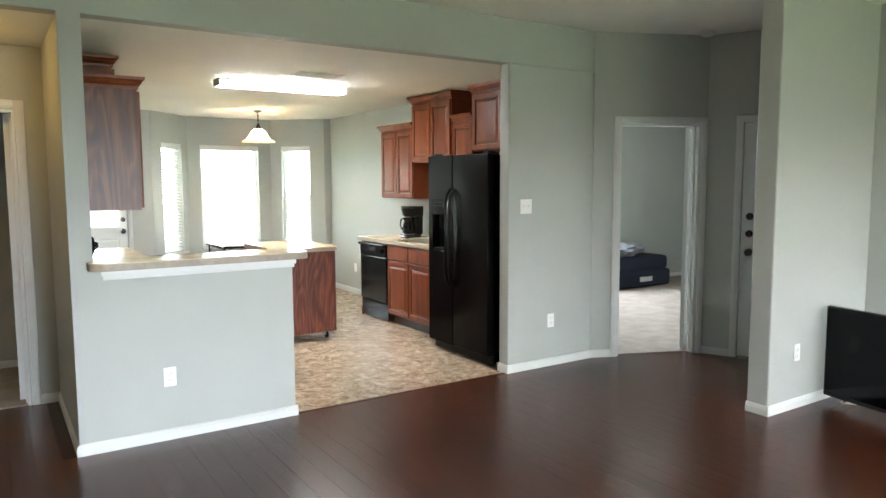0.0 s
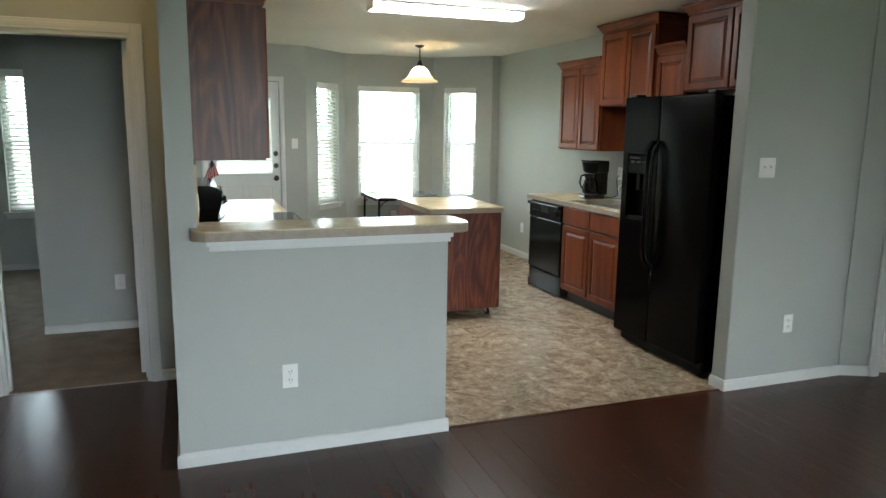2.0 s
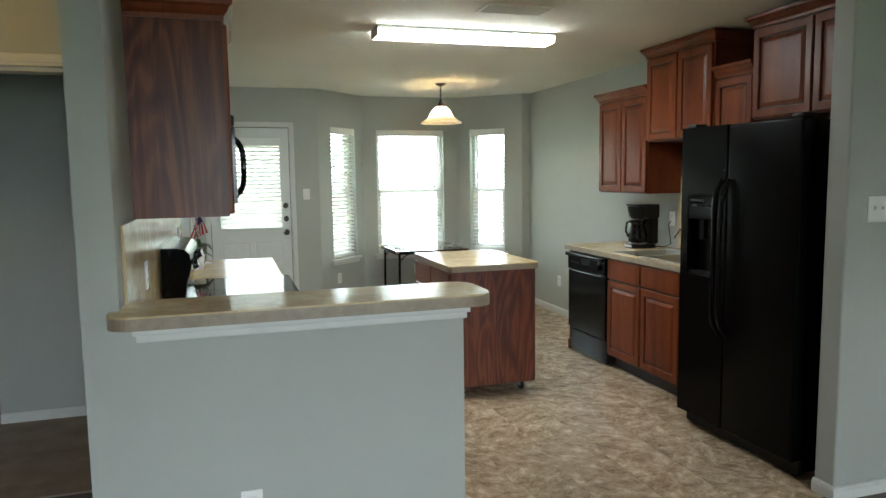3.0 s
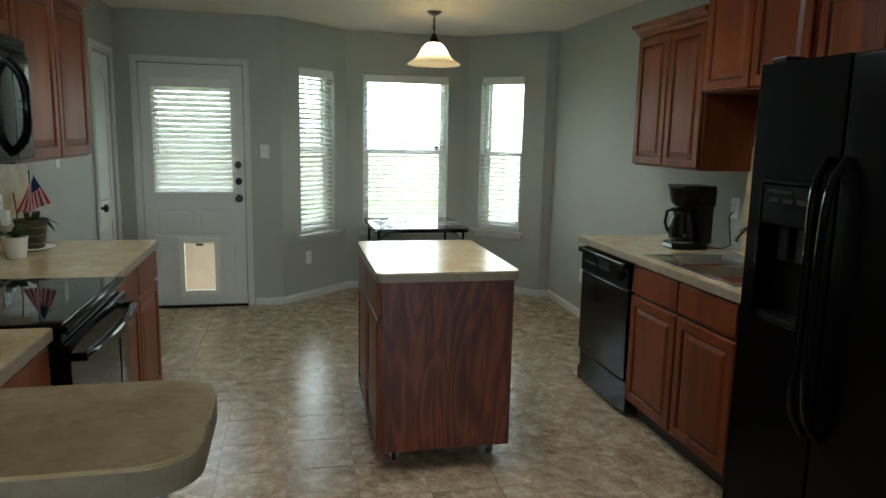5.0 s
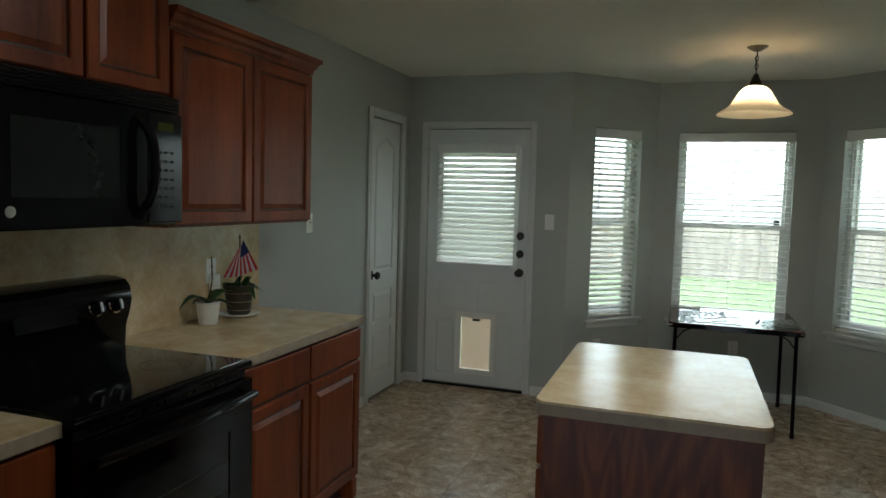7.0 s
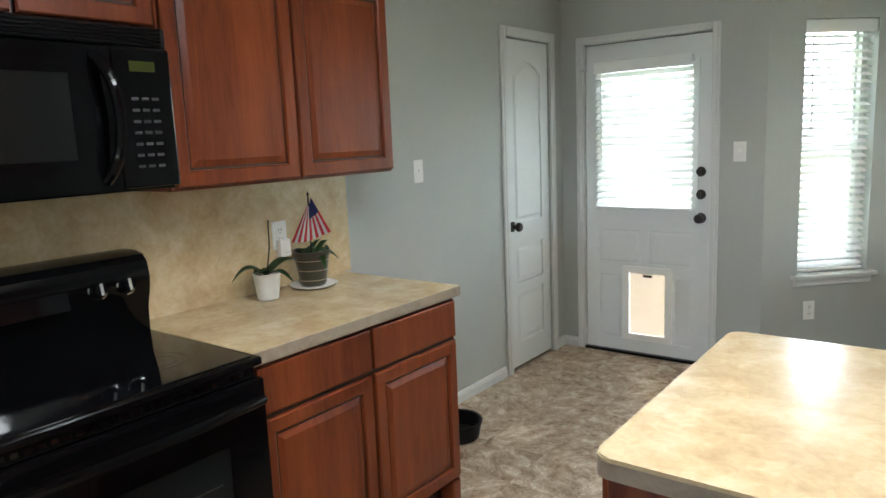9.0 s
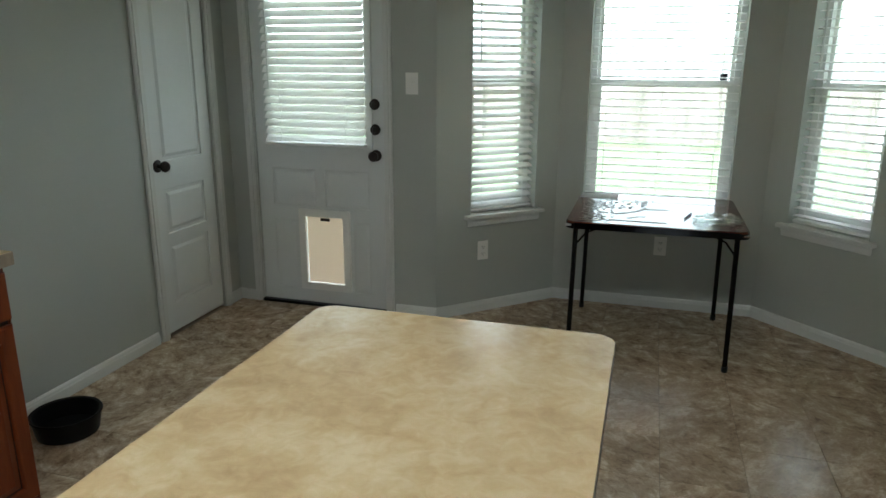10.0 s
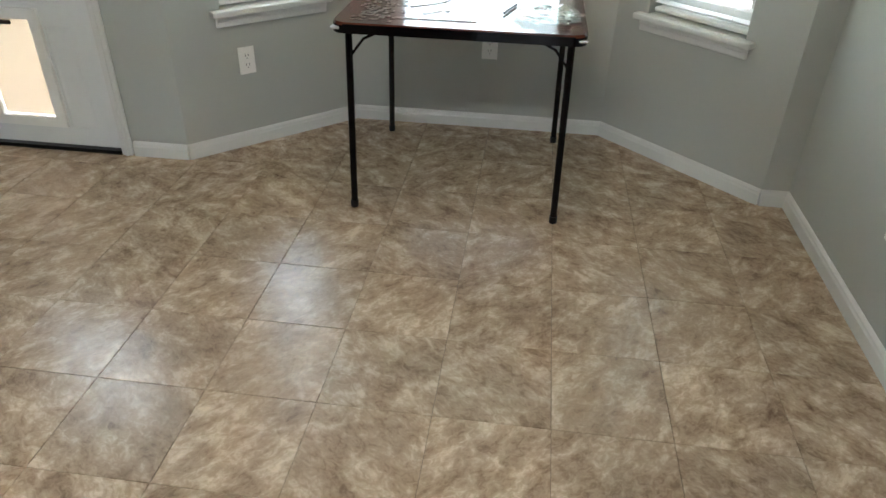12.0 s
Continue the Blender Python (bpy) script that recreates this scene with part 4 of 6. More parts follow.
plate(on_wall(KX1 - 0.011, 6.57, 1.13, -90), "switch")
plate(on_wall(KX0 + 0.011, 5.10, 1.13, 90))

# breakfast bar
bm = rounded(B(), 1.575, 2.855, 4.305, 4.625, 1.094, 1.102, 0.075, 8, 0.003)
t = thing("breakfast_bar", "beige laminate breakfast bar top on the half wall", "bar top", (2.2, 4.46, 1.058))
part("bar_top", bm, LAMINATE, t)
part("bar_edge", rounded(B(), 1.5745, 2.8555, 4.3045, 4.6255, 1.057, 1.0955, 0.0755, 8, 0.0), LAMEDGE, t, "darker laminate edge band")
bm = B()
for x0, x1, d, z0, z1 in ((1.64, 2.79, 0.022, 1.018, 1.057), (1.65, 2.785, 0.012, 0.995, 1.019)):
    box(bm, x0, x1, KY0 - d, KY0 + 0.001, z0, z1, 0.005, 2)
    box(bm, 2.774, 2.775 + d, KY0 - d, KY0 + T + 0.01, z0, z1, 0.005, 2)
part("bar_moulding", bm, TRIM, t, "white moulding under the bar")


# ---- island ----
def island():
    x0, x1, y0, y1 = 3.362, 3.968, 6.398, 7.283
    t = thing("kitchen_island", "rolling kitchen island with laminate top and oak veneer end", "kitchen island", (3.665, 6.84, 0))
    part("top", rounded(B(), 3.336, 3.994, 6.374, 7.306, 0.909, 0.919, 0.035, 6, 0.003), LAMINATE, t, "beige laminate top")
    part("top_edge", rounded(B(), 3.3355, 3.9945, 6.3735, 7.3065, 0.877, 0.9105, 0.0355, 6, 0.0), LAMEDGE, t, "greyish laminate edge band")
    part("body", box(B(), x0, x1, y0, y1, 0.085, 0.876, 0.003), CHERRY, t)
    part("end_panel", box(B(), x0 - 0.002, x1 + 0.002, y0 - 0.004, y0 + 0.001, 0.078, 0.876, 0.001), VENEER, t, "oak veneer with cathedral grain")
    part("end_panel", box(B(), x0 - 0.002, x1 + 0.002, y1 - 0.001, y1 + 0.004, 0.078, 0.876, 0.001), VENEER, t, "oak veneer with cathedral grain")
    part("back_panel", box(B(), x1 - 0.001, x1 + 0.004, y0, y1, 0.078, 0.876, 0.001), VENEER, t, "oak veneer")
    m = WEST(x0, y1)
    # dark sheet behind the island fronts paints the shade of their gaps
    part("shadow_gap", box(B(), 0.010, y1 - y0 - 0.010, -0.0012, 0.0, 0.10, 0.86), GLAZE_SHADE, t, "dark sheet painting shade into the gaps between fronts", m)
    for i in range(2):
        a, b = i * 0.4425 + 0.008, (i + 1) * 0.4425 - 0.008
        drawer_front(t, m, a, b, 0.715, 0.862)
        raised_door(t, m, a, b, 0.10, 0.698)
    for x in (x0 + 0.07, x1 - 0.07):
        for y in (y0 + 0.07, y1 - 0.07):
            bm = B()
            lathe(bm, [(0.030, -0.012), (0.034, -0.009), (0.034, 0.009), (0.030, 0.012)], n=18, m=Matrix.Translation((x, y + 0.012, 0.034)) @ pose(0, 0, 0, 0, 90, 0))
            c = part("caster", bm, PLASTIC, t, "black rubber caster", None, True)
            bm = B()
            box(bm, x - 0.018, x - 0.014, y - 0.012, y + 0.026, 0.03, 0.078)
            box(bm, x + 0.014, x + 0.018, y - 0.012, y + 0.026, 0.03, 0.078)
            box(bm, x - 0.028, x + 0.028, y - 0.028, y + 0.028, 0.074, 0.080)
            tube(bm, [(x - 0.02, y + 0.012, 0.034), (x + 0.02, y + 0.012, 0.034)], 0.006)
            part("fork", bm, STEEL, c, "steel caster fork")


island()


# ---- appliances ----
def refrigerator():
    y0, y1, xf, xb = 4.655, 5.555, 4.535, 5.34
    t = thing("refrigerator", "black side-by-side refrigerator with ice and water dispenser", "refrigerator", (4.95, 5.1, 0))
    part("body", box(B(), xf + 0.085, xb, y0, y1, 0.03, 1.765, 0.008, 2), PEBBLE, t)
    part("grille", box(B(), xf + 0.06, xf + 0.09, y0 + 0.01, y1 - 0.01, 0.012, 0.085, 0.004), PLASTIC, t, "black toe grille")
    for y in (y0 + 0.06, y1 - 0.06):
        part("foot", lathe(B(), [(0.018, 0), (0.022, 0.01), (0.022, 0.03)], (xf + 0.12, y, 0), 12), PLASTIC, t)
    split = 5.165
    part("door", box(B(), xf, xf + 0.080, y0, split - 0.003, 0.09, 1.775, 0.014, 3), PEBBLE, t, "wide refrigerator door", None, True)
    dz0, dz1, dy0, dy1 = 0.93, 1.385, 5.245, 5.485
    bm = B()
    for a, b, lo, hi in ((split + 0.003, dy0, 0.09, 1.775), (dy1, y1, 0.09, 1.775), (dy0, dy1, 0.09, dz0), (dy0, dy1, dz1, 1.775)):
        box(bm, xf, xf + 0.080, a, b, lo, hi)
    bmesh.ops.remove_doubles(bm, verts=bm.verts, dist=1e-5)
    fz = part("door", bm, PEBBLE, t, "narrow freezer door with dispenser")
    bm = B()
    for a, b, lo, hi, d in ((dy0 - 0.012, dy0, dz0 - 0.012, dz1 + 0.012, 0.006), (dy1, dy1 + 0.012, dz0 - 0.012, dz1 + 0.012, 0.006), (dy0, dy1, dz1, dz1 + 0.012, 0.006), (dy0, dy1, dz0 - 0.012, dz0, 0.006)):
        box(bm, xf - d, xf + 0.002, a, b, lo, hi, 0.002)
    part("dispenser_bezel", bm, BLACK, fz)
    part("dispenser_panel", box(B(), xf - 0.003, xf + 0.03, dy0, dy1, dz1 - 0.135, dz1, 0.004), BLACK, fz, "black control panel")
    bm = B()
    for k in range(3):
        box(bm, xf - 0.0045, xf - 0.002, dy0 + 0.03 + k * 0.065, dy0 + 0.075 + k * 0.065, dz1 - 0.06, dz1 - 0.045)
    box(bm, xf - 0.0045, xf - 0.002, dy0 + 0.10, dy1 - 0.02, dz1 - 0.03, dz1 - 0.018)
    part("dispenser_print", bm, INKGREY, fz, "pale printed key labels")
    bm = B()
    box(bm, xf + 0.074, xf + 0.079, dy0, dy1, dz0, dz1 - 0.13)
    box(bm, xf + 0.01, xf + 0.078, dy0, dy1, dz0, dz0 + 0.018)
    box(bm, xf + 0.03, xf + 0.06, dy0 + 0.06, dy0 + 0.10, dz1 - 0.25, dz1 - 0.13, 0.004)
    box(bm, xf + 0.03, xf + 0.06, dy1 - 0.10, dy1 - 0.06, dz1 - 0.25, dz1 - 0.13, 0.004)
    part("dispenser_recess", bm, PLASTIC, fz, "black recess with two paddles")
    for y, s in ((split - 0.034, -1), (split + 0.034, 1)):
        bm = B()
        pts = []
        for k in range(17):
            f = k / 16
            out = 0.055 * (1 - (2 * f - 1) ** 8)
            pts.append((xf - 0.004 - out, y - s * 0.012 * (1 - (2 * f - 1) ** 2), 0.62 + f * 0.86))
        tube(bm, pts, 0.0125, 10)
        part("handle", bm, BLACK, t, "tall curved black handle", None, True)
    part("hinge_cover", box(B(), xf + 0.02, xf + 0.10, y0 + 0.02, y0 + 0.09, 1.776, 1.797, 0.006, 2), PLASTIC, t)
    part("hinge_cover", box(B(), xf + 0.02, xf + 0.10, y1 - 0.09, y1 - 0.02, 1.776, 1.797, 0.006, 2), PLASTIC, t)


refrigerator()


def dishwasher():
    xf, y0, y1 = 4.742, 6.762, 7.380
    t = thing("dishwasher", "black built-in dishwasher below the worktop", "dishwasher", (5.05, 7.0, 0))
    part("tub", box(B(), xf + 0.03, KX1 - 0.02, y0 + 0.005, y1 - 0.005, 0.11, 0.868), PLASTIC, t)
    part("door", box(B(), xf - 0.005, xf + 0.03, y0, y1, 0.215, 0.712, 0.006, 2), BLACK, t)
    c = part("control_panel", box(B(), xf - 0.012, xf + 0.03, y0, y1, 0.718, 0.862, 0.008, 2), BLACK, t)
    part("handle", box(B(), xf - 0.042, xf - 0.010, y0 + 0.006, y1 - 0.004, 0.832, 0.862, 0.008, 2), BLACK, c, "full-width pull lip")
    part("latch_pocket", box(B(), xf - 0.014, xf - 0.009, 6.99, 7.14, 0.775, 0.83, 0.004), PLASTIC, c)
    bm = B()
    for k in range(4):
        box(bm, xf - 0.014, xf - 0.010, 7.18 + k * 0.038, 7.205 + k * 0.038, 0.775, 0.787, 0.001)
    part("buttons", bm, INKGREY, c, "small grey push buttons")
    bm = lathe(B(), [(0.032, 0), (0.032, 0.006), (0.022, 0.008), (0.020, 0.026), (0.0, 0.028)], n=20, m=Matrix.Translation((xf - 0.012, 6.85, 0.785)) @ pose(0, 0, 0, 0, -90, 0))
    part("timer_knob", bm, BLACK, c, "round black timer knob", None, True)
    part("kick_plate", box(B(), xf + 0.012, xf + 0.03, y0, y1, 0.015, 0.205, 0.004), BLACK, t)
    bm = B()
    box(bm, xf + 0.008, xf + 0.014, y0 + 0.03, y1 - 0.03, 0.195, 0.203)
    part("kick_trim", bm, PLASTIC, t)
    part("edge_strip", box(B(), xf - 0.0135, xf - 0.005, y1 - 0.006, y1, 0.74, 0.86), STEEL, t, "bright metal edge strip")


dishwasher()


def kitchen_range():
    y0, y1, xf = 5.684, 6.444, 2.268
    t = thing("kitchen_range", "black electric range with glass cooktop and backguard", "range", (1.93, 6.1, 0))
    part("body", box(B(), KX0 + 0.02, xf, y0, y1, 0.03, 0.895, 0.004), BLACK, t)
    for x in (KX0 + 0.08, xf - 0.08):
        for y in (y0 + 0.06, y1 - 0.06):
            part("foot", lathe(B(), [(0.016, 0), (0.016, 0.03)], (x, y, 0), 10), PLASTIC, t)
    ct = part("cooktop_rim", box(B(), KX0 + 0.02, xf + 0.035, y0 - 0.004, y1 + 0.004, 0.893, 0.918, 0.010, 3), BLACK, t, "", None, True)
    part("cooktop_glass", box(B(), KX0 + 0.10, xf + 0.015, y0 + 0.018, y1 - 0.018, 0.915, 0.9215, 0.003, 2), BLACKGLASS, ct, "glossy black glass")
    for x, y, r in ((1.84, 5.89, 0.085), (1.84, 6.25, 0.11), (2.09, 5.89, 0.11), (2.09, 6.25, 0.085)):
        for rr in (r, r * 0.65):
            n = 40
            bm = B()
            a = [bm.verts.new((x + rr * math.cos(2 * math.pi * k / n), y + rr * math.sin(2 * math.pi * k / n), 0.9219)) for k in range(n)]
            b = [bm.verts.new((x + (rr - 0.002) * math.cos(2 * math.pi * k / n), y + (rr - 0.002) * math.sin(2 * math.pi * k / n), 0.9219)) for k in range(n)]
            for k in range(n):
                bm.faces.new((a[k], a[(k + 1) % n], b[(k + 1) % n], b[k]))
            part("burner_ring", bm, RINGS, ct, "thin grey burner ring")
    # backguard with a rolled top
    bm = B()
    prof = [(KX0 + 0.02, 0.918), (1.735, 0.918), (1.740, 1.00), (1.758, 1.05), (1.768, 1.10), (1.760, 1.148), (1.738, 1.172), (1.69, 1.182), (KX0 + 0.02, 1.182)]
    a = [bm.verts.new((x, y0 + 0.002, z)) for x, z in prof]
    b = [bm.verts.new((x, y1 - 0.002, z)) for x, z in prof]
    for k in range(len(prof)):
        j = (k + 1) % len(prof)
        bm.faces.new((a[k], a[j], b[j], b[k]))
    bm.faces.new(a[::-1])
    bm.faces.new(b)
    bg = part("backguard", bm, BLACK, t, "rolled black backguard", None, True)
    lean = Matrix.Translation((1.765, 0, 1.085)) @ pose(0, 0, 0, 0, 76, 0)
    part("display", box(B(), -0.045, 0.045, 5.945, 6.185, 0.0, 0.006, 0.004), BLACKGLASS, bg, "clock display", lean)
    for y in (5.76, 5.85, 6.27, 6.36):
        kb = part("control_knob", lathe(B(), [(0.027, 0), (0.025, 0.012), (0.020, 0.016), (0.019, 0.030), (0.0, 0.031)], (0, y, 0), 20, lean), BLACK, bg, "black control knob", None, True)
        # chrome ring added to give the glossy knob edge its bright highlight
        part("knob_highlight_ring", lathe(B(), [(0.0300, 0.0), (0.0300, 0.004), (0.0262, 0.006), (0.0262, 0.0)], (0, y, 0), 24, lean), CHROME, kb, "thin chrome ring standing in for the knob's edge highlight", None, True)
        part("pointer", box(B(), -0.018, 0.018, y - 0.004, y + 0.004, 0.030, 0.036, 0.001), STEEL, kb, "bright pointer", lean)
    part("vent_strip", box(B(), xf - 0.001, xf + 0.012, y0 + 0.01, y1 - 0.01, 0.858, 0.892, 0.003), PLASTIC, t)
    for k in range(24):
        y = y0 + 0.06 + k * 0.0275
        part("vent_slot", box(B(), xf + 0.010, xf + 0.014, y, y + 0.016, 0.868, 0.882), BLACKGLASS, t)
    wy0, wy1, wz0, wz1 = y0 + 0.13, y1 - 0.13, 0.40, 0.70
    bm = B()
    for a_, b_, lo, hi in ((y0 + 0.003, wy0, 0.245, 0.855), (wy1, y1 - 0.003, 0.245, 0.855), (wy0, wy1, 0.245, wz0), (wy0, wy1, wz1, 0.855)):
        box(bm, xf, xf + 0.038, a_, b_, lo, hi)
    bmesh.ops.remove_doubles(bm, verts=bm.verts, dist=1e-5)
    od = part("oven_door", bm, BLACK, t)
    part("oven_window", box(B(), xf + 0.030, xf + 0.0345, wy0, wy1, wz0, wz1), OVENGLASS, od, "smoked oven window")
    bm = B()
    for z in (0.50, 0.60):
        box(bm, xf + 0.0345, xf + 0.0352, wy0 + 0.03, wy1 - 0.03, z, z + 0.004)
    part("oven_rack", bm, RACK, od, "oven racks behind the glass")
    pts = [(xf + 0.036, y0 + 0.045, 0.805)]
    for k in range(15):
        f = k / 14
        pts.append((xf + 0.070 + 0.022 * math.sin(math.pi * f), y0 + 0.035 + f * (y1 - y0 - 0.07), 0.808))
    pts.append((xf + 0.036, y1 - 0.045, 0.805))
    part("oven_handle", tube(B(), pts, 0.0145, 10), BLACK, od, "bowed black handle", None, True)
    dr = part("storage_drawer", box(B(), xf, xf + 0.034, y0 + 0.003, y1 - 0.003, 0.055, 0.235, 0.008, 2), BLACK, t)
    part("drawer_grip", box(B(), xf + 0.030, xf + 0.046, y0 + 0.16, y1 - 0.16, 0.150, 0.185, 0.012, 3), BLACK, dr)


kitchen_range()


def microwave():
    y0, y1, z0, z1, xf = 5.684, 6.440, 1.388, 1.842, 1.975
    t = thing("microwave", "black over-the-range microwave with curved handle", "microwave", (1.8, 6.09, z0))
    part("body", box(B(), KX0 + 0.012, xf, y0, y1, z0, z1, 0.004), BLACK, t)
    yd = y1 - 0.175
    wy0, wy1, wz0, wz1 = y0 + 0.075, yd - 0.115, z0 + 0.095, z1 - 0.135
    bm = B()
    for a_, b_, lo, hi in ((y0 + 0.002, wy0, z0 + 0.01, z1 - 0.062), (wy1, yd, z0 + 0.01, z1 - 0.062), (wy0, wy1, z0 + 0.01, wz0), (wy0, wy1, wz1, z1 - 0.062)):
        box(bm, xf, xf + 0.028, a_, b_, lo, hi)
    bmesh.ops.remove_doubles(bm, verts=bm.verts, dist=1e-5)
    d = part("door", bm, BLACK, t)
    part("door_window", box(B(), xf + 0.020, xf + 0.026, wy0, wy1, wz0, wz1), OVENGLASS, d, "dark mesh window")
    part("badge", lathe(B(), [(0.016, 0), (0.016, 0.002), (0.0, 0.003)], n=20, m=Matrix.Translation((xf + 0.028, y0 + 0.07, z0 + 0.055)) @ pose(0, 0, 0, 0, 90, 0)), STEEL, d, "small round silver badge")
    pts = []
    for k in range(15):
        f = k / 14
        pts.append((xf + 0.026 + 0.05 * (1 - (2 * f - 1) ** 4), yd - 0.045 + 0.03 * (1 - (2 * f - 1) ** 2), z0 + 0.035 + f * 0.33))
    part("handle", tube(B(), pts, 0.016, 10), BLACK, d, "curved black handle", None, True)
    c = part("control_panel", box(B(), xf, xf + 0.030, yd + 0.003, y1 - 0.002, z0 + 0.01, z1 - 0.062, 0.005, 2), BLACK, t)
    part("display", box(B(), xf + 0.030, xf + 0.0315, yd + 0.05, yd + 0.125, z1 - 0.125, z1 - 0.097), LCD, c, "dim green clock display")
    for r in range(7):
        for k in range(3):
            part("key_label", box(B(), xf + 0.030, xf + 0.0312, yd + 0.047 + k * 0.030, yd + 0.068 + k * 0.030, z0 + 0.065 + r * 0.031, z0 + 0.073 + r * 0.031), INKGREY, c)
    g = part("vent_grille", box(B(), xf, xf + 0.020, y0 + 0.002, y1 - 0.002, z1 - 0.058, z1 - 0.002, 0.003), PLASTIC, t)
    for k in range(5):
        part("louvre", box(B(), xf + 0.018, xf + 0.027, y0 + 0.02, y1 - 0.02, z1 - 0.055 + k * 0.0105, z1 - 0.049 + k * 0.0105, 0.001), BLACK, g)
    part("light_lens", box(B(), 1.75, 1.85, 5.85, 5.95, z0 - 0.003, z0 + 0.002, 0.001), OVENGLASS, t)


microwave()


# sink and tap
def sink():
    x0, x1, y0, y1 = 4.80, 5.28, 5.98, 6.70
    t = thing("sink", "double-bowl stainless steel sink set in the worktop", "sink", (5.04, 6.34, 0.74))
    ym = 6.36
    bm = B()
    for a, b, c, d in ((x0 - 0.018, x1 + 0.018, y0 - 0.018, y0 + 0.02), (x0 - 0.018, x1 + 0.018, y1 - 0.02, y1 + 0.018), (x0 - 0.018, x0 + 0.02, y0 + 0.02, y1 - 0.02), (x1 - 0.06, x1 + 0.018, y0 + 0.02, y1 - 0.02), (x0 + 0.02, x1 - 0.06, ym - 0.015, ym + 0.015)):
        box(bm, a, b, c, d, 0.9175, 0.9225, 0.0015)
    part("rim", bm, STEEL, t)
    for c, d in ((y0 + 0.02, ym - 0.015), (ym + 0.015, y1 - 0.02)):
        bm = B()
        a, b = x0 + 0.02, x1 - 0.06
        top = [bm.verts.new(p) for p in ((a, c, 0.919), (b, c, 0.919), (b, d, 0.919), (a, d, 0.919))]
        low = [bm.verts.new((p[0] + (0.02 if p[0] == a else -0.02), p[1] + (0.02 if p[1] == c else -0.02), 0.755)) for p in ((a, c), (b, c), (b, d), (a, d))]
        for i in range(4):
            bm.faces.new((top[i], top[(i + 1) % 4], low[(i + 1) % 4], low[i]))
        bm.faces.new(low)
        part("bowl", bm, STEEL, t, "brushed steel bowl")
    f = thing("faucet", "chrome kitchen faucet behind the sink", "faucet", (5.245, 6.34, 0.922))
    part("base", box(B(), 5.215, 5.275, 6.22, 6.46, 0.923, 0.940, 0.008, 2), CHROME, f)
    pts = [(5.245, 6.34, 0.93), (5.245, 6.34, 1.02)] + [(5.245 - 0.10 * (1 - math.cos(a)), 6.34, 1.02 + 0.09 * math.sin(a)) for a in [k * math.pi / 12 for k in range(1, 12)]]
    part("spout", tube(B(), pts, 0.011, 10), CHROME, f, "", None, True)
    for y in (6.25, 6.43):
        part("handle", lathe(B(), [(0.018, 0), (0.014, 0.03), (0.024, 0.04), (0.02, 0.055), (0.0, 0.058)], (5.245, y, 0.938), 14), CHROME, f, "", None, True)


sink()


def coffee_maker(x, y):
    z = 0.918
    t = thing("coffee_maker", "black drip coffee maker with glass carafe", "coffee maker", (x, y, z))
    part("base", rounded(B(), x - 0.125, x + 0.09, y - 0.092, y + 0.092, z, z + 0.035, 0.05, 8, 0.006), PLASTIC, t)
    part("warming_plate", lathe(B(), [(0.07, 0), (0.07, 0.004), (0.0, 0.005)], (x - 0.045, y, z + 0.035), 24), STEEL, t)
    part("column", box(B(), x + 0.02, x + 0.09, y - 0.09, y + 0.09, z + 0.033, z + 0.25, 0.012, 2), PLASTIC, t)
    bm = lathe(B(), [(0.062, 0.0), (0.082, 0.02), (0.094, 0.07), (0.098, 0.10), (0.0, 0.103)], (x - 0.03, y, z + 0.235), 26)
    part("brew_basket", bm, PLASTIC, t, "", None, True)
    part("reservoir", box(B(), x - 0.02, x + 0.095, y - 0.098, y + 0.098, z + 0.24, z + 0.345, 0.012, 2), PLASTIC, t)
    part("lid", box(B(), x - 0.10, x + 0.097, y - 0.09, y + 0.09, z + 0.338, z + 0.352, 0.006, 2), PLASTIC, t)
    c = part("carafe", lathe(B(), [(0.058, 0.0), (0.072, 0.012), (0.076, 0.060), (0.066, 0.110), (0.054, 0.140), (0.056, 0.158), (0.064, 0.170), (0.064, 0.186), (0.0, 0.190)], (x - 0.045, y, z + 0.041), 26), BLACKGLASS, t, "dark glass carafe", None, True)
    part("carafe_handle", tube(B(), [(x - 0.098, y + 0.02, z + 0.215), (x - 0.128, y + 0.028, z + 0.205), (x - 0.136, y + 0.03, z + 0.14), (x - 0.118, y + 0.022, z + 0.09)], 0.009, 8), PLASTIC, c, "", None, True)
    part("power_switch", box(B(), x - 0.134, x - 0.128, y - 0.05, y + 0.05, z + 0.008, z + 0.028, 0.002), STEEL, t, "bright switch plate")
    solo("power_cord", tube(B(), [(x + 0.09, y - 0.05, z + 0.008), (x + 0.13, y - 0.11, z + 0.008), (x + 0.18, y - 0.13, z + 0.03), (KX1 - 0.03, y - 0.09, 1.10), (KX1 - 0.012, y - 0.09, 1.13)], 0.004, 6), PLASTIC, "black power cord from the coffee maker", "cord")


coffee_maker(5.17, 6.93)


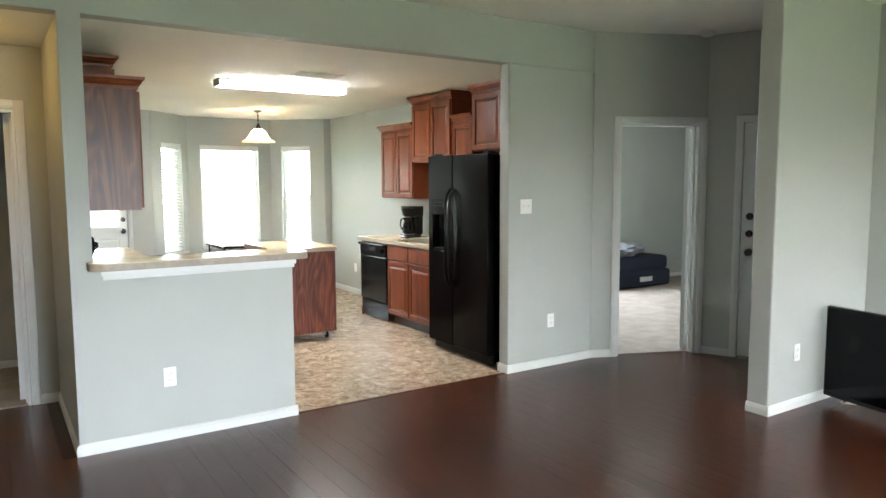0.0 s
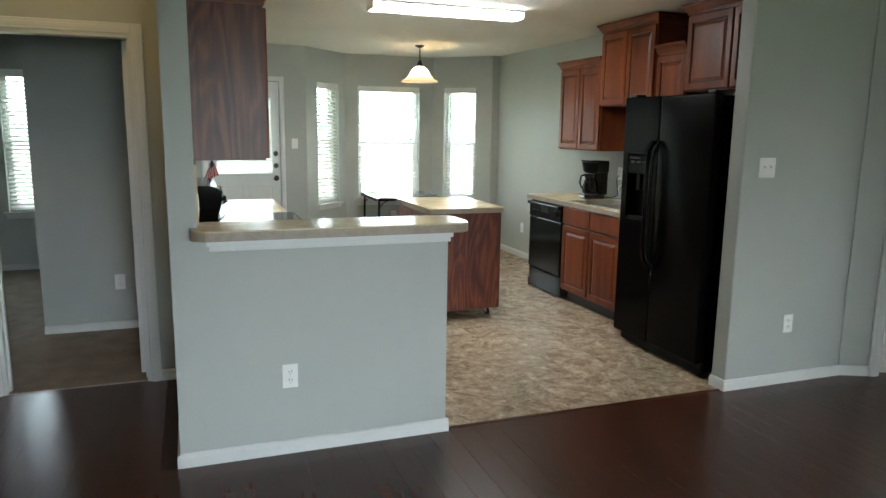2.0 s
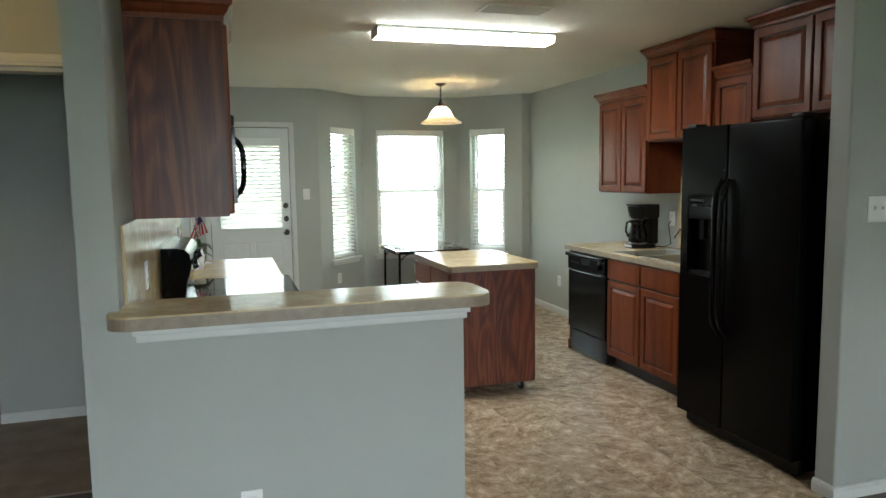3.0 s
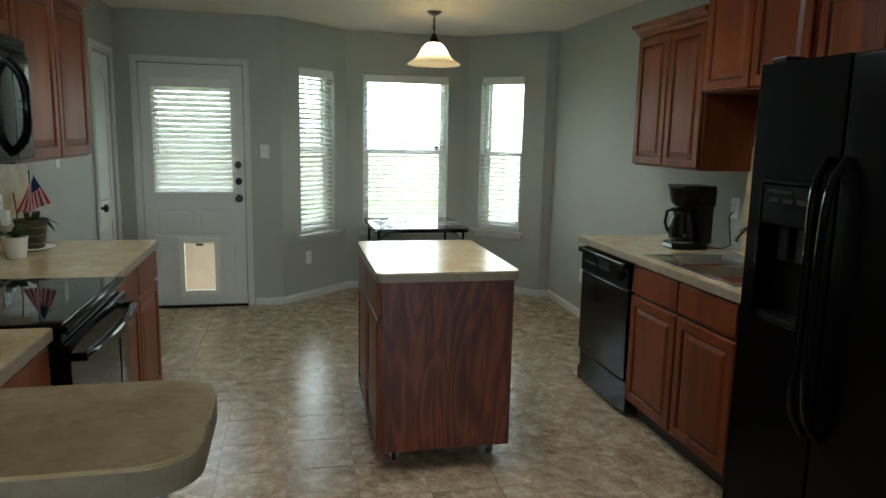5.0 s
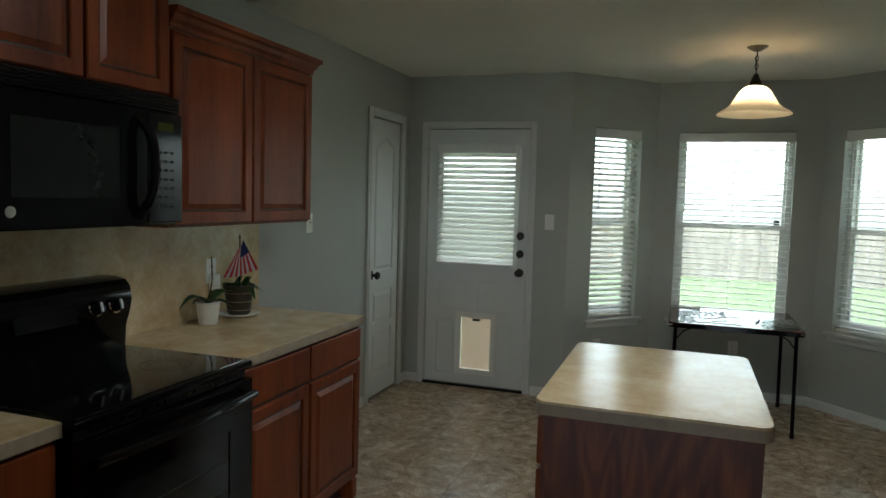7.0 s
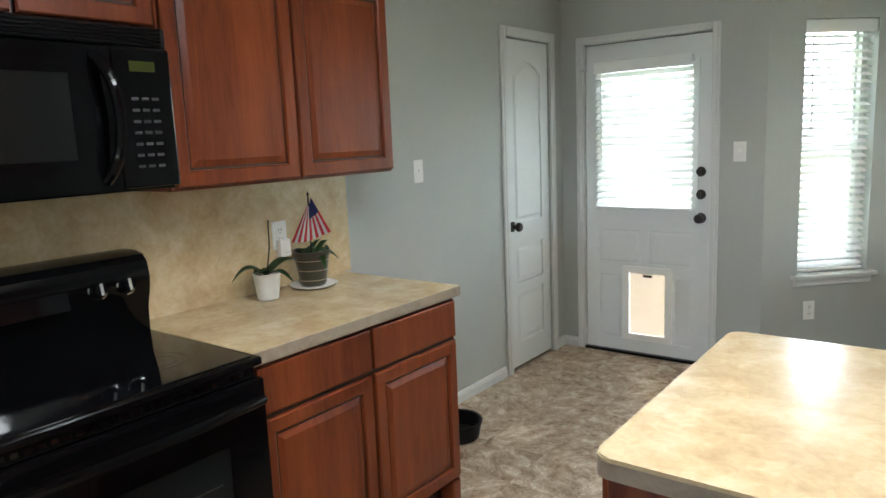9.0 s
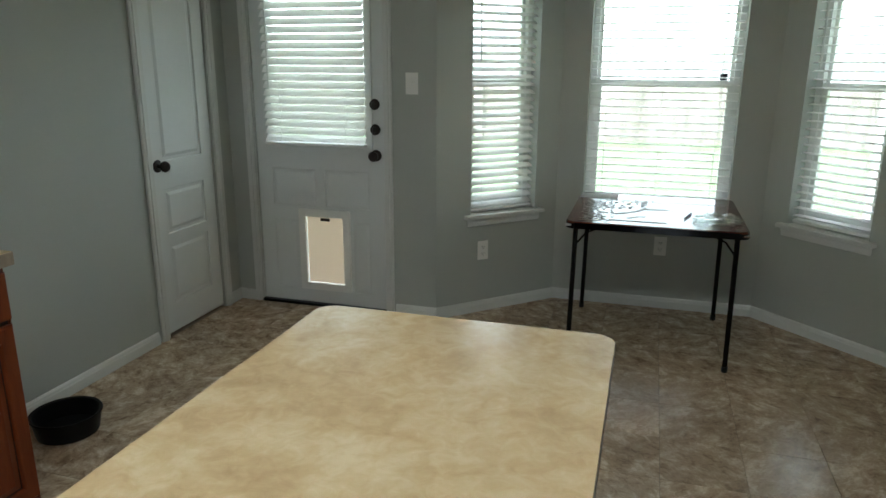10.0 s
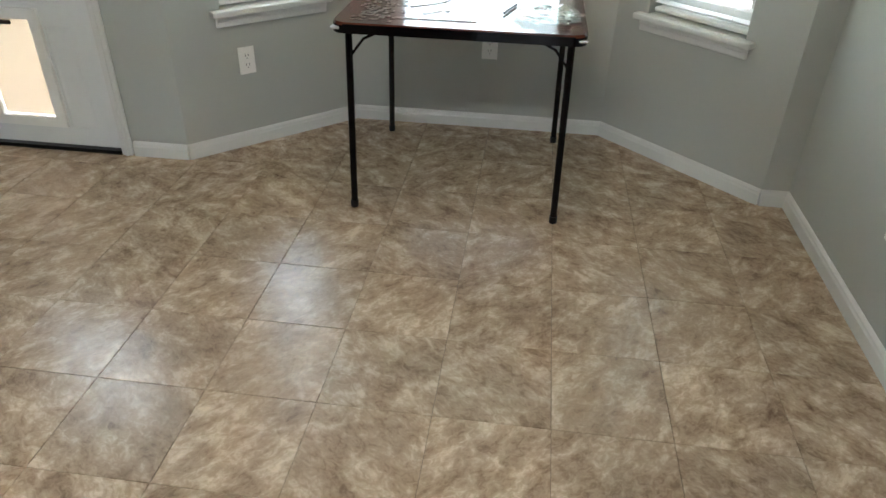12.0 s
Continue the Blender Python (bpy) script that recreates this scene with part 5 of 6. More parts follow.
# ---- lamps ----
def fluorescent():
    x0, x1, y0, y1 = 2.885, 4.105, 6.355, 6.555
    t = thing("ceiling_light", "lit fluorescent ceiling light with white wrap diffuser", "ceiling light", (3.495, 6.53, KC - 0.085))
    part("housing", box(B(), x0, x1, y0 - 0.006, y1 + 0.006, KC - 0.021, KC - 0.001, 0.003), WHITE, t, "white metal housing")
    bm = B()
    prof = [(y0 + 0.012, KC - 0.020), (y0, KC - 0.030), (y0 + 0.005, KC - 0.050), (y0 + 0.03, KC - 0.062), (y1 - 0.03, KC - 0.062), (y1 - 0.005, KC - 0.050), (y1, KC - 0.030), (y1 - 0.012, KC - 0.020)]
    a = [bm.verts.new((x0 + 0.012, y, z)) for y, z in prof]
    b = [bm.verts.new((x1 - 0.012, y, z)) for y, z in prof]
    for k in range(len(prof)):
        j = (k + 1) % len(prof)
        bm.faces.new((a[k], a[j], b[j], b[k]))
    bm.faces.new(a[::-1])
    bm.faces.new(b)
    part("diffuser", bm, TUBE, t, "glowing white acrylic diffuser", None, True)
    for x in (x0, x1 - 0.012):
        part("end_cap", box(B(), x, x + 0.012, y0 + 0.002, y1 - 0.002, KC - 0.064, KC - 0.018, 0.003), WHITE, t)


fluorescent()


def pendant():
    x, y = 4.092, 8.962
    t = thing("pendant_lamp", "lit pendant lamp with alabaster glass bell shade", "pendant lamp", (x, y, 2.06))
    part("canopy", lathe(B(), [(0.0, -0.030), (0.02, -0.028), (0.045, -0.014), (0.06, -0.004), (0.06, -0.001)], (x, y, KC), 24), BRONZE, t, "dark bronze ceiling canopy", None, True)
    for k in range(5):
        bm = B()
        z = KC - 0.045 - k * 0.024
        pts = []
        for i in range(13):
            a = 2 * math.pi * i / 12
            dx, dz = 0.009 * math.cos(a), 0.017 * math.sin(a)
            pts.append((x + (dx if k % 2 else 0), y + (0 if k % 2 else dx), z + dz))
        part("chain_link", tube(bm, pts, 0.0025, 6), BRONZE, t, "", None, True)
    part("cord", tube(B(), [(x + 0.003, y, KC - 0.03), (x - 0.004, y + 0.003, KC - 0.09), (x, y, 2.29)], 0.0025, 6), BRONZE, t)
    part("socket_cup", lathe(B(), [(0.0, 0.085), (0.012, 0.083), (0.020, 0.06), (0.034, 0.035), (0.042, 0.0), (0.036, -0.004)], (x, y, 2.218), 22), BRONZE, t, "dark bronze socket cup", None, True)
    prof = [(0.040, 0.222), (0.062, 0.214), (0.088, 0.190), (0.112, 0.150), (0.135, 0.112), (0.165, 0.085), (0.200, 0.067), (0.212, 0.055), (0.208, 0.050), (0.198, 0.060), (0.160, 0.078), (0.130, 0.106), (0.107, 0.145), (0.083, 0.184), (0.058, 0.207), (0.040, 0.214)]
    bm = B()
    lathe(bm, prof, (x, y, 2.008), 40)
    part("shade", bm, SHADE, t, "glowing alabaster glass bell shade", None, True)
    part("bulb", lathe(B(), [(0.0, -0.09), (0.028, -0.075), (0.033, -0.05), (0.02, -0.012), (0.014, 0.0)], (x, y, 2.205), 16), glowing("lit_bulb", (1.0, 0.78, 0.53), 9.0), t, "lit warm bulb", None, True)


pendant()
t = thing("ceiling_light", "lit round dome ceiling light in the hall", "ceiling light", (0.95, 4.95, KC - 0.11))
part("base", lathe(B(), [(0.15, -0.025), (0.155, -0.02), (0.155, -0.001)], (0.95, 4.95, KC), 30), BRONZE, t, "", None, True)
part("glass_dome", lathe(B(), [(0.0, -0.105), (0.05, -0.10), (0.10, -0.078), (0.135, -0.045), (0.145, -0.024)], (0.95, 4.95, KC), 30), DOME, t, "glowing glass dome", None, True)

t = thing("smoke_detector", "white round smoke detector on the entry ceiling", "smoke detector", (6.30, 3.92, LC))
part("body", lathe(B(), [(0.0, -0.038), (0.045, -0.037), (0.056, -0.028), (0.060, -0.012), (0.068, -0.010), (0.068, -0.001)], (6.30, 3.92, LC), 24), WHITE, t, "", None, True)
part("sensor_cap", lathe(B(), [(0.0, -0.044), (0.020, -0.043), (0.024, -0.037)], (6.30, 3.92, LC), 18), WHITE, t, "", None, True)

# ceiling vent
t = thing("ceiling_vent", "white metal air register in the kitchen ceiling", "vent", (3.57, 5.79, KC))
bm = B()
for a, b, c, d in ((3.36, 3.78, 5.69, 5.715), (3.36, 3.78, 5.865, 5.89), (3.36, 3.385, 5.715, 5.865), (3.755, 3.78, 5.715, 5.865), (3.50, 3.51, 5.715, 5.865), (3.63, 3.64, 5.715, 5.865)):
    box(bm, a, b, c, d, KC - 0.008, KC - 0.001, 0.002)
part("frame", bm, WHITE, t)
part("backing", box(B(), 3.386, 3.754, 5.716, 5.864, KC - 0.003, KC - 0.0015), PLASTIC, t, "dark duct")
for k in range(9):
    bm = box(B(), 3.386, 3.754, -0.009, 0.009, -0.0006, 0.0006)
    part("slat", bm, WHITE, t, "", Matrix.Translation((0, 5.724 + k * 0.0165, KC - 0.007)) @ pose(0, 0, 0, -38))

# ---- loose things in the kitchen ----


def leaf_blade(bm, base, direction, length, width, droop, rise):
    d = Vector((*direction, 0)).normalized()
    side = Vector((-d.y, d.x, 0))
    prev = None
    n = 8
    for i in range(n + 1):
        f = i / n
        c = Vector(base) + d * (length * f) + Vector((0, 0, rise * f - droop * f * f))
        w = width * math.sin(math.pi * min(0.97, 0.12 + 0.88 * f)) ** 0.8
        row = [bm.verts.new(c - side * w + Vector((0, 0, w * 0.35))), bm.verts.new(c), bm.verts.new(c + side * w + Vector((0, 0, w * 0.35)))]
        if prev:
            for k in range(2):
                bm.faces.new((prev[k], prev[k + 1], row[k + 1], row[k]))
        prev = row


def leaf_part(t, *args):
    bm = B()
    leaf_blade(bm, *args)
    bmesh.ops.solidify(bm, geom=bm.faces[:], thickness=0.0015)
    part("leaf", bm, LEAF, t, "", None, True)


ZT = 0.918
px, py = 1.738, 6.928
t = thing("orchid", "small potted orchid in a white ceramic pot on the worktop", "plant", (px, py, ZT))
part("pot", lathe(B(), [(0.036, 0), (0.040, 0.004), (0.052, 0.095), (0.055, 0.10), (0.050, 0.102), (0.047, 0.085), (0.0, 0.083)], (px, py, ZT), 26), TERRA, t, "white ceramic pot", None, True)
part("soil", lathe(B(), [(0.046, 0.0), (0.02, 0.006), (0.0, 0.007)], (px, py, ZT + 0.084), 14), SOIL, t)
for k, (a, ln, w, dr, ri) in enumerate(((20, 0.11, 0.022, 0.10, 0.08), (80, 0.14, 0.036, 0.09, 0.13), (170, 0.10, 0.020, 0.08, 0.07), (244, 0.13, 0.032, 0.15, 0.14), (310, 0.11, 0.021, 0.06, 0.09))):
    leaf_part(t, (px, py, ZT + 0.09), (math.cos(radians(a)), math.sin(radians(a))), ln, w, dr, ri)
part("stem", tube(B(), [(px, py, ZT + 0.09), (px + 0.01, py + 0.015, ZT + 0.20), (px - 0.005, py + 0.03, ZT + 0.30)], 0.003, 6), STEM, t)

qx, qy = 1.730, 7.168
t = thing("potted_plant", "green plant in a ribbed brown pot on a white saucer", "plant", (qx, qy, ZT))
part("saucer", lathe(B(), [(0.06, 0), (0.085, 0.006), (0.098, 0.014), (0.094, 0.016), (0.06, 0.009), (0.0, 0.008)], (qx, qy, ZT), 28), TERRA, t, "white saucer", None, True)
prof = [(0.048, 0.010)]
for k in range(9):
    z = 0.016 + k * 0.0135
    prof += [(0.052 + k * 0.0021, z), (0.055 + k * 0.0021, z + 0.006)]
prof += [(0.076, 0.136), (0.078, 0.15), (0.072, 0.152), (0.068, 0.130), (0.0, 0.128)]
part("pot", lathe(B(), prof, (qx, qy, ZT), 28), CLAY, t, "ribbed dark brown glazed pot", None, True)
bm = B()
for k in (1, 4, 7):
    z = 0.0185 + k * 0.0135
    lathe(bm, [(0.0560 + k * 0.0021, z), (0.0562 + k * 0.0021, z + 0.0035)], (qx, qy, ZT), 28)
part("glaze_band", bm, LAMEDGE, t, "cream glaze bands")
part("soil", lathe(B(), [(0.066, 0.0), (0.03, 0.008), (0.0, 0.01)], (qx, qy, ZT + 0.129), 14), SOIL, t)
rnd = random.Random(4)
for k in range(12):
    a = rnd.uniform(0, 360)
    leaf_part(t, (qx + 0.02 * math.cos(a), qy + 0.02 * math.sin(a), ZT + 0.135), (math.cos(radians(a)), math.sin(radians(a))), rnd.uniform(0.07, 0.12), rnd.uniform(0.012, 0.02), rnd.uniform(0.04, 0.12), rnd.uniform(0.05, 0.11))

# small flag stuck in the pot
t = thing("flag", "small striped flag on a black stick in the plant pot", "flag", (qx + 0.01, qy - 0.01, ZT + 0.13))
fx, fy = qx + 0.012, qy - 0.012
part("stick", tube(B(), [(fx, fy, ZT + 0.12), (fx - 0.006, fy + 0.008, ZT + 0.375)], 0.0028, 6), PLASTIC, t)
part("finial", lathe(B(), [(0.0, 0), (0.005, 0.006), (0.0, 0.022)], (fx - 0.006, fy + 0.008, ZT + 0.373), 8), PLASTIC, t)


def cloth_at(u, v):
    """u runs along the fly, v across the hoist; the cloth hangs down from the stick in folds."""
    side = (0.5 - v) * 0.160 * (0.12 + 0.88 * u) + 0.004
    fold = 0.010 * math.sin(8.0 * v + 2.5 * u) * (0.2 + u) + 0.006
    return (fx + 0.69 * side + 0.73 * fold, fy + 0.73 * side - 0.69 * fold, ZT + 0.368 - 0.035 * v - 0.142 * u - 0.012 * math.sin(3.0 * v))


def cloth_patch(u0, u1, v0, v1, lift):
    bm = B()
    nu = 10
    rows = [[bm.verts.new(Vector(cloth_at(u0 + (u1 - u0) * i / nu, v0 + (v1 - v0) * j / 2)) + Vector((lift, 0, 0))) for i in range(nu + 1)] for j in range(3)]
    for j in range(2):
        for i in range(nu):
            bm.faces.new((rows[j][i], rows[j][i + 1], rows[j + 1][i + 1], rows[j + 1][i]))
    bmesh.ops.solidify(bm, geom=bm.faces[:], thickness=0.0006)
    return bm


for k in range(13):
    part("stripe", cloth_patch(0.0 if k > 6 else 0.4, 1.0, k / 13, (k + 1) / 13, 0), RED if k % 2 == 0 else CLOTH, t, "red stripe" if k % 2 == 0 else "white stripe", None, True)
part("canton", cloth_patch(0.0, 0.4, 0.0, 7 / 13, 0), BLUE, t, "blue canton", None, True)

bm = lathe(B(), [(0.085, 0.0), (0.115, 0.008), (0.122, 0.045), (0.130, 0.088), (0.136, 0.090), (0.134, 0.094), (0.124, 0.090), (0.112, 0.020), (0.0, 0.016)], (1.86, 7.93, 0.0), 36)
solo("pet_bowl", bm, PLASTIC, "black plastic pet bowl on the vinyl floor", "bowl", smooth=True)


# ---- card table and puzzle ----
def card_table():
    x0, x1, y0, y1, z = 3.667, 4.504, 9.285, 10.115, 0.712
    t = thing("card_table", "folding card table with dark red vinyl top and black legs", "table", ((x0 + x1) / 2, (y0 + y1) / 2, 0))
    part("tabletop", rounded(B(), x0, x1, y0, y1, z - 0.012, z, 0.045, 8, 0.003), MAHOG, t, "dark mahogany vinyl top")
    part("edge_band", rounded(B(), x0 - 0.003, x1 + 0.003, y0 - 0.003, y1 + 0.003, z - 0.036, z - 0.006, 0.047, 8, 0.004), METALBLACK, t, "black metal edge")
    for sx in (0, 1):
        for sy in (0, 1):
            tx, ty = (x0 + 0.045, x1 - 0.045)[sx], (y0 + 0.05, y1 - 0.05)[sy]
            bx, by = tx + (-0.008, 0.008)[sx], ty + (-0.008, 0.008)[sy]
            lg = part("leg", tube(B(), [(tx, ty, z - 0.034), (bx, by, 0.018)], 0.0125, 10), METALBLACK, t, "", None, True)
            part("foot", lathe(B(), [(0.014, 0), (0.015, 0.004), (0.015, 0.028)], (bx, by, 0.0), 12), PLASTIC, lg, "black rubber foot")
            ix = tx + (0.11, -0.11)[sx]
            part("brace", tube(B(), [(tx, ty, z - 0.13), (tx + (0.05, -0.05)[sx], ty, z - 0.065), (ix, ty, z - 0.036)], 0.005, 6), METALBLACK, lg, "folding leg brace")
    for cx, cy in ((x0 + 0.012, y0 + 0.012), (x1 - 0.012, y0 + 0.012)):
        part("corner_cap", box(B(), cx - 0.016, cx + 0.016, cy - 0.0155, cy + 0.0155, z - 0.024, z - 0.014, 0.006, 2), STEEL, t, "bright corner clip")
    return z


ZQ = card_table() + 0.0008
rnd = random.Random(11)


def puzzle_piece():
    bm = B()
    s = 0.0060
    pts = []
    for k in range(4):
        a = math.pi / 2 * k + math.pi / 4
        c, d = Vector((math.cos(a), math.sin(a))) * s * 1.41, Vector((math.cos(a + math.pi / 2), math.sin(a + math.pi / 2))) * s * 1.41
        pts.append(c)
        mid = (c + d) / 2
        n = mid.normalized() * (0.004 if k % 2 else -0.003)
        pts += [c.lerp(d, 0.4), mid + n, c.lerp(d, 0.6)]
    lo = [bm.verts.new((p.x, p.y, 0)) for p in pts]
    hi = [bm.verts.new((p.x, p.y, 0.002)) for p in pts]
    bm.faces.new(hi)
    for k in range(len(pts)):
        j = (k + 1) % len(pts)
        bm.faces.new((lo[k], lo[j], hi[j], hi[k]))
    return mesh_of("puzzle_piece", bm, PUZZLE)


pm = puzzle_piece()
for k in range(210):
    ob = new("puzzle_piece", pm)
    if k < 165:
        x, y = 3.69 + 0.03 + abs(rnd.gauss(0.06, 0.04)), rnd.uniform(9.32, 9.86)
    else:
        x, y = rnd.uniform(3.82, 4.04), rnd.uniform(9.66, 9.92)
    ob.matrix_basis = pose(min(x, 4.2), y, ZQ, 0, 0, rnd.uniform(0, 360))
    tagged(ob, "loose cardboard jigsaw puzzle piece on the card table", "puzzle piece", "puzzle pieces on the card table")


def puzzle_edge(pts, label):
    t = thing("puzzle_section", label, "puzzle", (pts[0][0], pts[0][1], ZQ))
    for (xa, ya), (xb, yb) in zip(pts, pts[1:]):
        n = max(2, int(math.hypot(xb - xa, yb - ya) / 0.018))
        for i in range(n):
            x, y = xa + (xb - xa) * (i + 0.5) / n, ya + (yb - ya) * (i + 0.5) / n
            w = 0.0045 + 0.002 * (i % 2)
            part("puzzle_tile", box(B(), x - 0.0088, x + 0.0088, y - w, y + w, ZQ, ZQ + 0.002), PUZZLE, t)


puzzle_edge([(3.865, 9.375), (4.14, 9.375)], "joined straight edge of the jigsaw puzzle on the table")
puzzle_edge([(3.89, 9.53), (3.99, 9.61), (4.02, 9.68), (4.15, 9.70)], "joined ragged edge of the jigsaw puzzle on the table")
puzzle_edge([(3.95, 9.44), (3.99, 9.48), (4.04, 9.50)], "small joined cluster of the jigsaw puzzle")
solo("pen", tube(B(), [(4.225, 9.49, ZQ + 0.0055), (4.262, 9.625, ZQ + 0.0055)], 0.0045, 8), PLASTIC, "black pen on the card table", "pen", smooth=True)
bm = B()
g = [[bm.verts.new((3.67 + 0.21 * i / 6, 9.93 + 0.15 * j / 6, ZQ + 0.001 + 0.004 * (i / 6) ** 3)) for i in range(7)] for j in range(7)]
for j in range(6):
    for i in range(6):
        bm.faces.new((g[j][i], g[j][i + 1], g[j + 1][i + 1], g[j + 1][i]))
bmesh.ops.solidify(bm, geom=bm.faces[:], thickness=-0.0008)
solo("paper", bm, PAPER, "white sheet of paper on the card table", "paper")
bm = B()
bmesh.ops.create_icosphere(bm, subdivisions=4, radius=1)
for v in bm.verts:
    p = v.co.copy()
    k = 1 + 0.45 * noise.noise(p * 2.1) + 0.22 * noise.noise(p * 6.0)
    v.co = Vector((p.x * 0.105 * k, p.y * 0.075 * k, max(-0.2, p.z) * 0.032 * k + 0.007))
lowest = min(v.co.z for v in bm.verts)
solo("plastic_bag", bm, FILMBAG, "crumpled clear plastic bag on the card table", "bag", m=Matrix.Translation((4.375, 9.47, ZQ - lowest)))

# ---- living room and far rooms ----
t = thing("television", "large black flat television standing on the wood floor", "television", (5.88, 2.14, 0))
m = along((5.945, 2.625), (5.745, 1.55))
part("screen_body", box(B(), 0, 1.09, 0.0, 0.045, 0.055, 0.685, 0.008, 2), PLASTIC, t, "", m)
part("screen", box(B(), 0.012, 1.078, -0.002, 0.002, 0.085, 0.673), SCREEN, t, "dark glossy screen", m)
for x in (0.14, 0.95):
    bm = B()
    tube(bm, [(x, -0.10, 0.008), (x, 0.0, 0.030), (x, 0.022, 0.06)], 0.008, 8)
    tube(bm, [(x, 0.16, 0.008), (x, 0.045, 0.030), (x, 0.022, 0.06)], 0.008, 8)
    part("stand_foot", bm, STEEL, t, "splayed silver foot", m, True)

t = thing("folded_mattress", "dark navy folded mattress on the bedroom carpet", "mattress", (9.03, 7.1, 0))
bm = B()
box(bm, 8.40, 9.66, 6.90, 7.42, 0.006, 0.25, 0.06, 4)
part("lower_fold", bm, NAVY, t, "", None, True)
part("upper_fold", box(B(), 8.42, 9.62, 6.92, 7.41, 0.24, 0.45, 0.07, 4), NAVY, t, "", None, True)
part("care_label", box(B(), 8.98, 9.24, 6.893, 6.902, 0.09, 0.16, 0.002), WHITE, t, "white sewn label")
bm = B()
bmesh.ops.create_icosphere(bm, subdivisions=4, radius=1)
for v in bm.verts:
    p = v.co.copy()
    k = 1 + 0.35 * noise.noise(p * 2.3) + 0.18 * noise.noise(p * 7)
    v.co = Vector((p.x * 0.42 * k, p.y * 0.22 * k, p.z * 0.10 * k))
lowest = min(v.co.z for v in bm.verts)
solo("blanket", bm, GREYCLOTH, "crumpled grey patterned blanket on the folded mattress", "blanket", smooth=True, m=Matrix.Translation((8.86, 7.16, 0.43 - lowest)))

# ---- outdoors ----
bm = B()
xs = [-90, -40, -15, -8, 0, 5, 10, 18, 45, 90]
ys = [-60, -10, 0, 5, 10.3, 14, 18, 22, 26, 30, 40, 70, 120]
gz = lambda x, y: -0.20 - 0.70 * max(0, min(1, (y - 10.5) / 18)) - 0.06 * max(0, y - 30) + 0.03 * noise.noise((x * 0.2, y * 0.2, 0))
grid = [[bm.verts.new((x, y, gz(x, y))) for x in xs] for y in ys]
for j in range(len(ys) - 1):
    for i in range(len(xs) - 1):
        bm.faces.new((grid[j][i], grid[j][i + 1], grid[j + 1][i + 1], grid[j + 1][i]))
setting("ground", bm, GRASS, "mown green lawn sloping away behind the house", "ground")

t = thing("fence", "weathered grey wooden privacy fence behind the lawn", "fence", (4, 28, -0.9))
bm = B()
w = 0.138
vs = [(0, 0), (w, 0), (w, 1.78), (w - 0.03, 1.82), (0.03, 1.82), (0, 1.78)]
fr = [bm.verts.new((x, 0, z)) for x, z in vs]
bk = [bm.verts.new((x, 0.018, z)) for x, z in vs]
bm.faces.new(fr)
bm.faces.new(bk[::-1])
for k in range(6):
    bm.faces.new((fr[k], bk[k], bk[(k + 1) % 6], fr[(k + 1) % 6]))
pk = mesh_of("picket", bm, FENCE)
rnd = random.Random(3)
for k in range(170):
    ob = new("picket", pk)
    ob.parent = t
    ob.matrix_parent_inverse = t.matrix_basis.inverted()
    ob.matrix_basis = pose(-8.6 + k * 0.143, 28 + rnd.uniform(-0.004, 0.004), -0.93 + rnd.uniform(-0.012, 0.012), 0, rnd.uniform(-0.4, 0.4), 0)
for z in (-0.55, 0.0, 0.6):
    part("rail", box(B(), -8.7, 15.9, 28.024, 28.064, z, z + 0.085), FENCE, t)
for k in range(11):
    x = -8.4 + k * 2.4
    part("post", box(B(), x, x + 0.10, 27.85, 27.95, -0.98, 0.90, 0.006), FENCE, t)
t = thing("porch_post", "white painted square porch post outside the bay", "post", (5.95, 12.6, -0.3))
part("shaft", box(B(), 5.87, 6.03, 12.52, 12.68, -0.30, 2.75, 0.008), SIDING, t)
part("plinth", box(B(), 5.84, 6.06, 12.49, 12.71, -0.30, -0.08, 0.01), SIDING, t)

# ---- floors in pieces ----
floor = setting("floor_kitchen", box(B(), 1.49, 5.50, 4.455, 10.35, -0.10, -0.004), GROUT, "stone-look vinyl tile floor in tan and brown", "floor")
TS, GAP = 0.3048, 0.0017


def tile_mesh(poly):
    """A thin tile over a polygon, its top edge eased."""
    cx, cy = sum(p[0] for p in poly) / len(poly), sum(p[1] for p in poly) / len(poly)
    bm = B()
    rings = []
    for ins, z in ((0, -0.004), (0, -0.0004), (0.0010, 0.0)):
        rings.append([bm.verts.new((x - ins * math.copysign(1, x - cx), y - ins * math.copysign(1, y - cy), z)) for x, y in poly])
    for a, b in zip(rings, rings[1:]):
        for i in range(len(a)):
            j = (i + 1) % len(a)
            bm.faces.new((a[i], a[j], b[j], b[i]))
    bm.faces.new(rings[-1])
    return mesh_of("tile", bm, VINYL)


def clip(poly, nx, ny, c):
    """Keeps the part of a polygon with nx*x + ny*y <= c."""
    out = []
    for i in range(len(poly)):
        p, q = poly[i], poly[(i + 1) % len(poly)]
        dp, dq = nx * p[0] + ny * p[1] - c, nx * q[0] + ny * q[1] - c
        if dp <= 0:
            out.append(p)
        if dp * dq < 0:
            f = dp / (dp - dq)
            out.append((p[0] + f * (q[0] - p[0]), p[1] + f * (q[1] - p[1])))
    return out


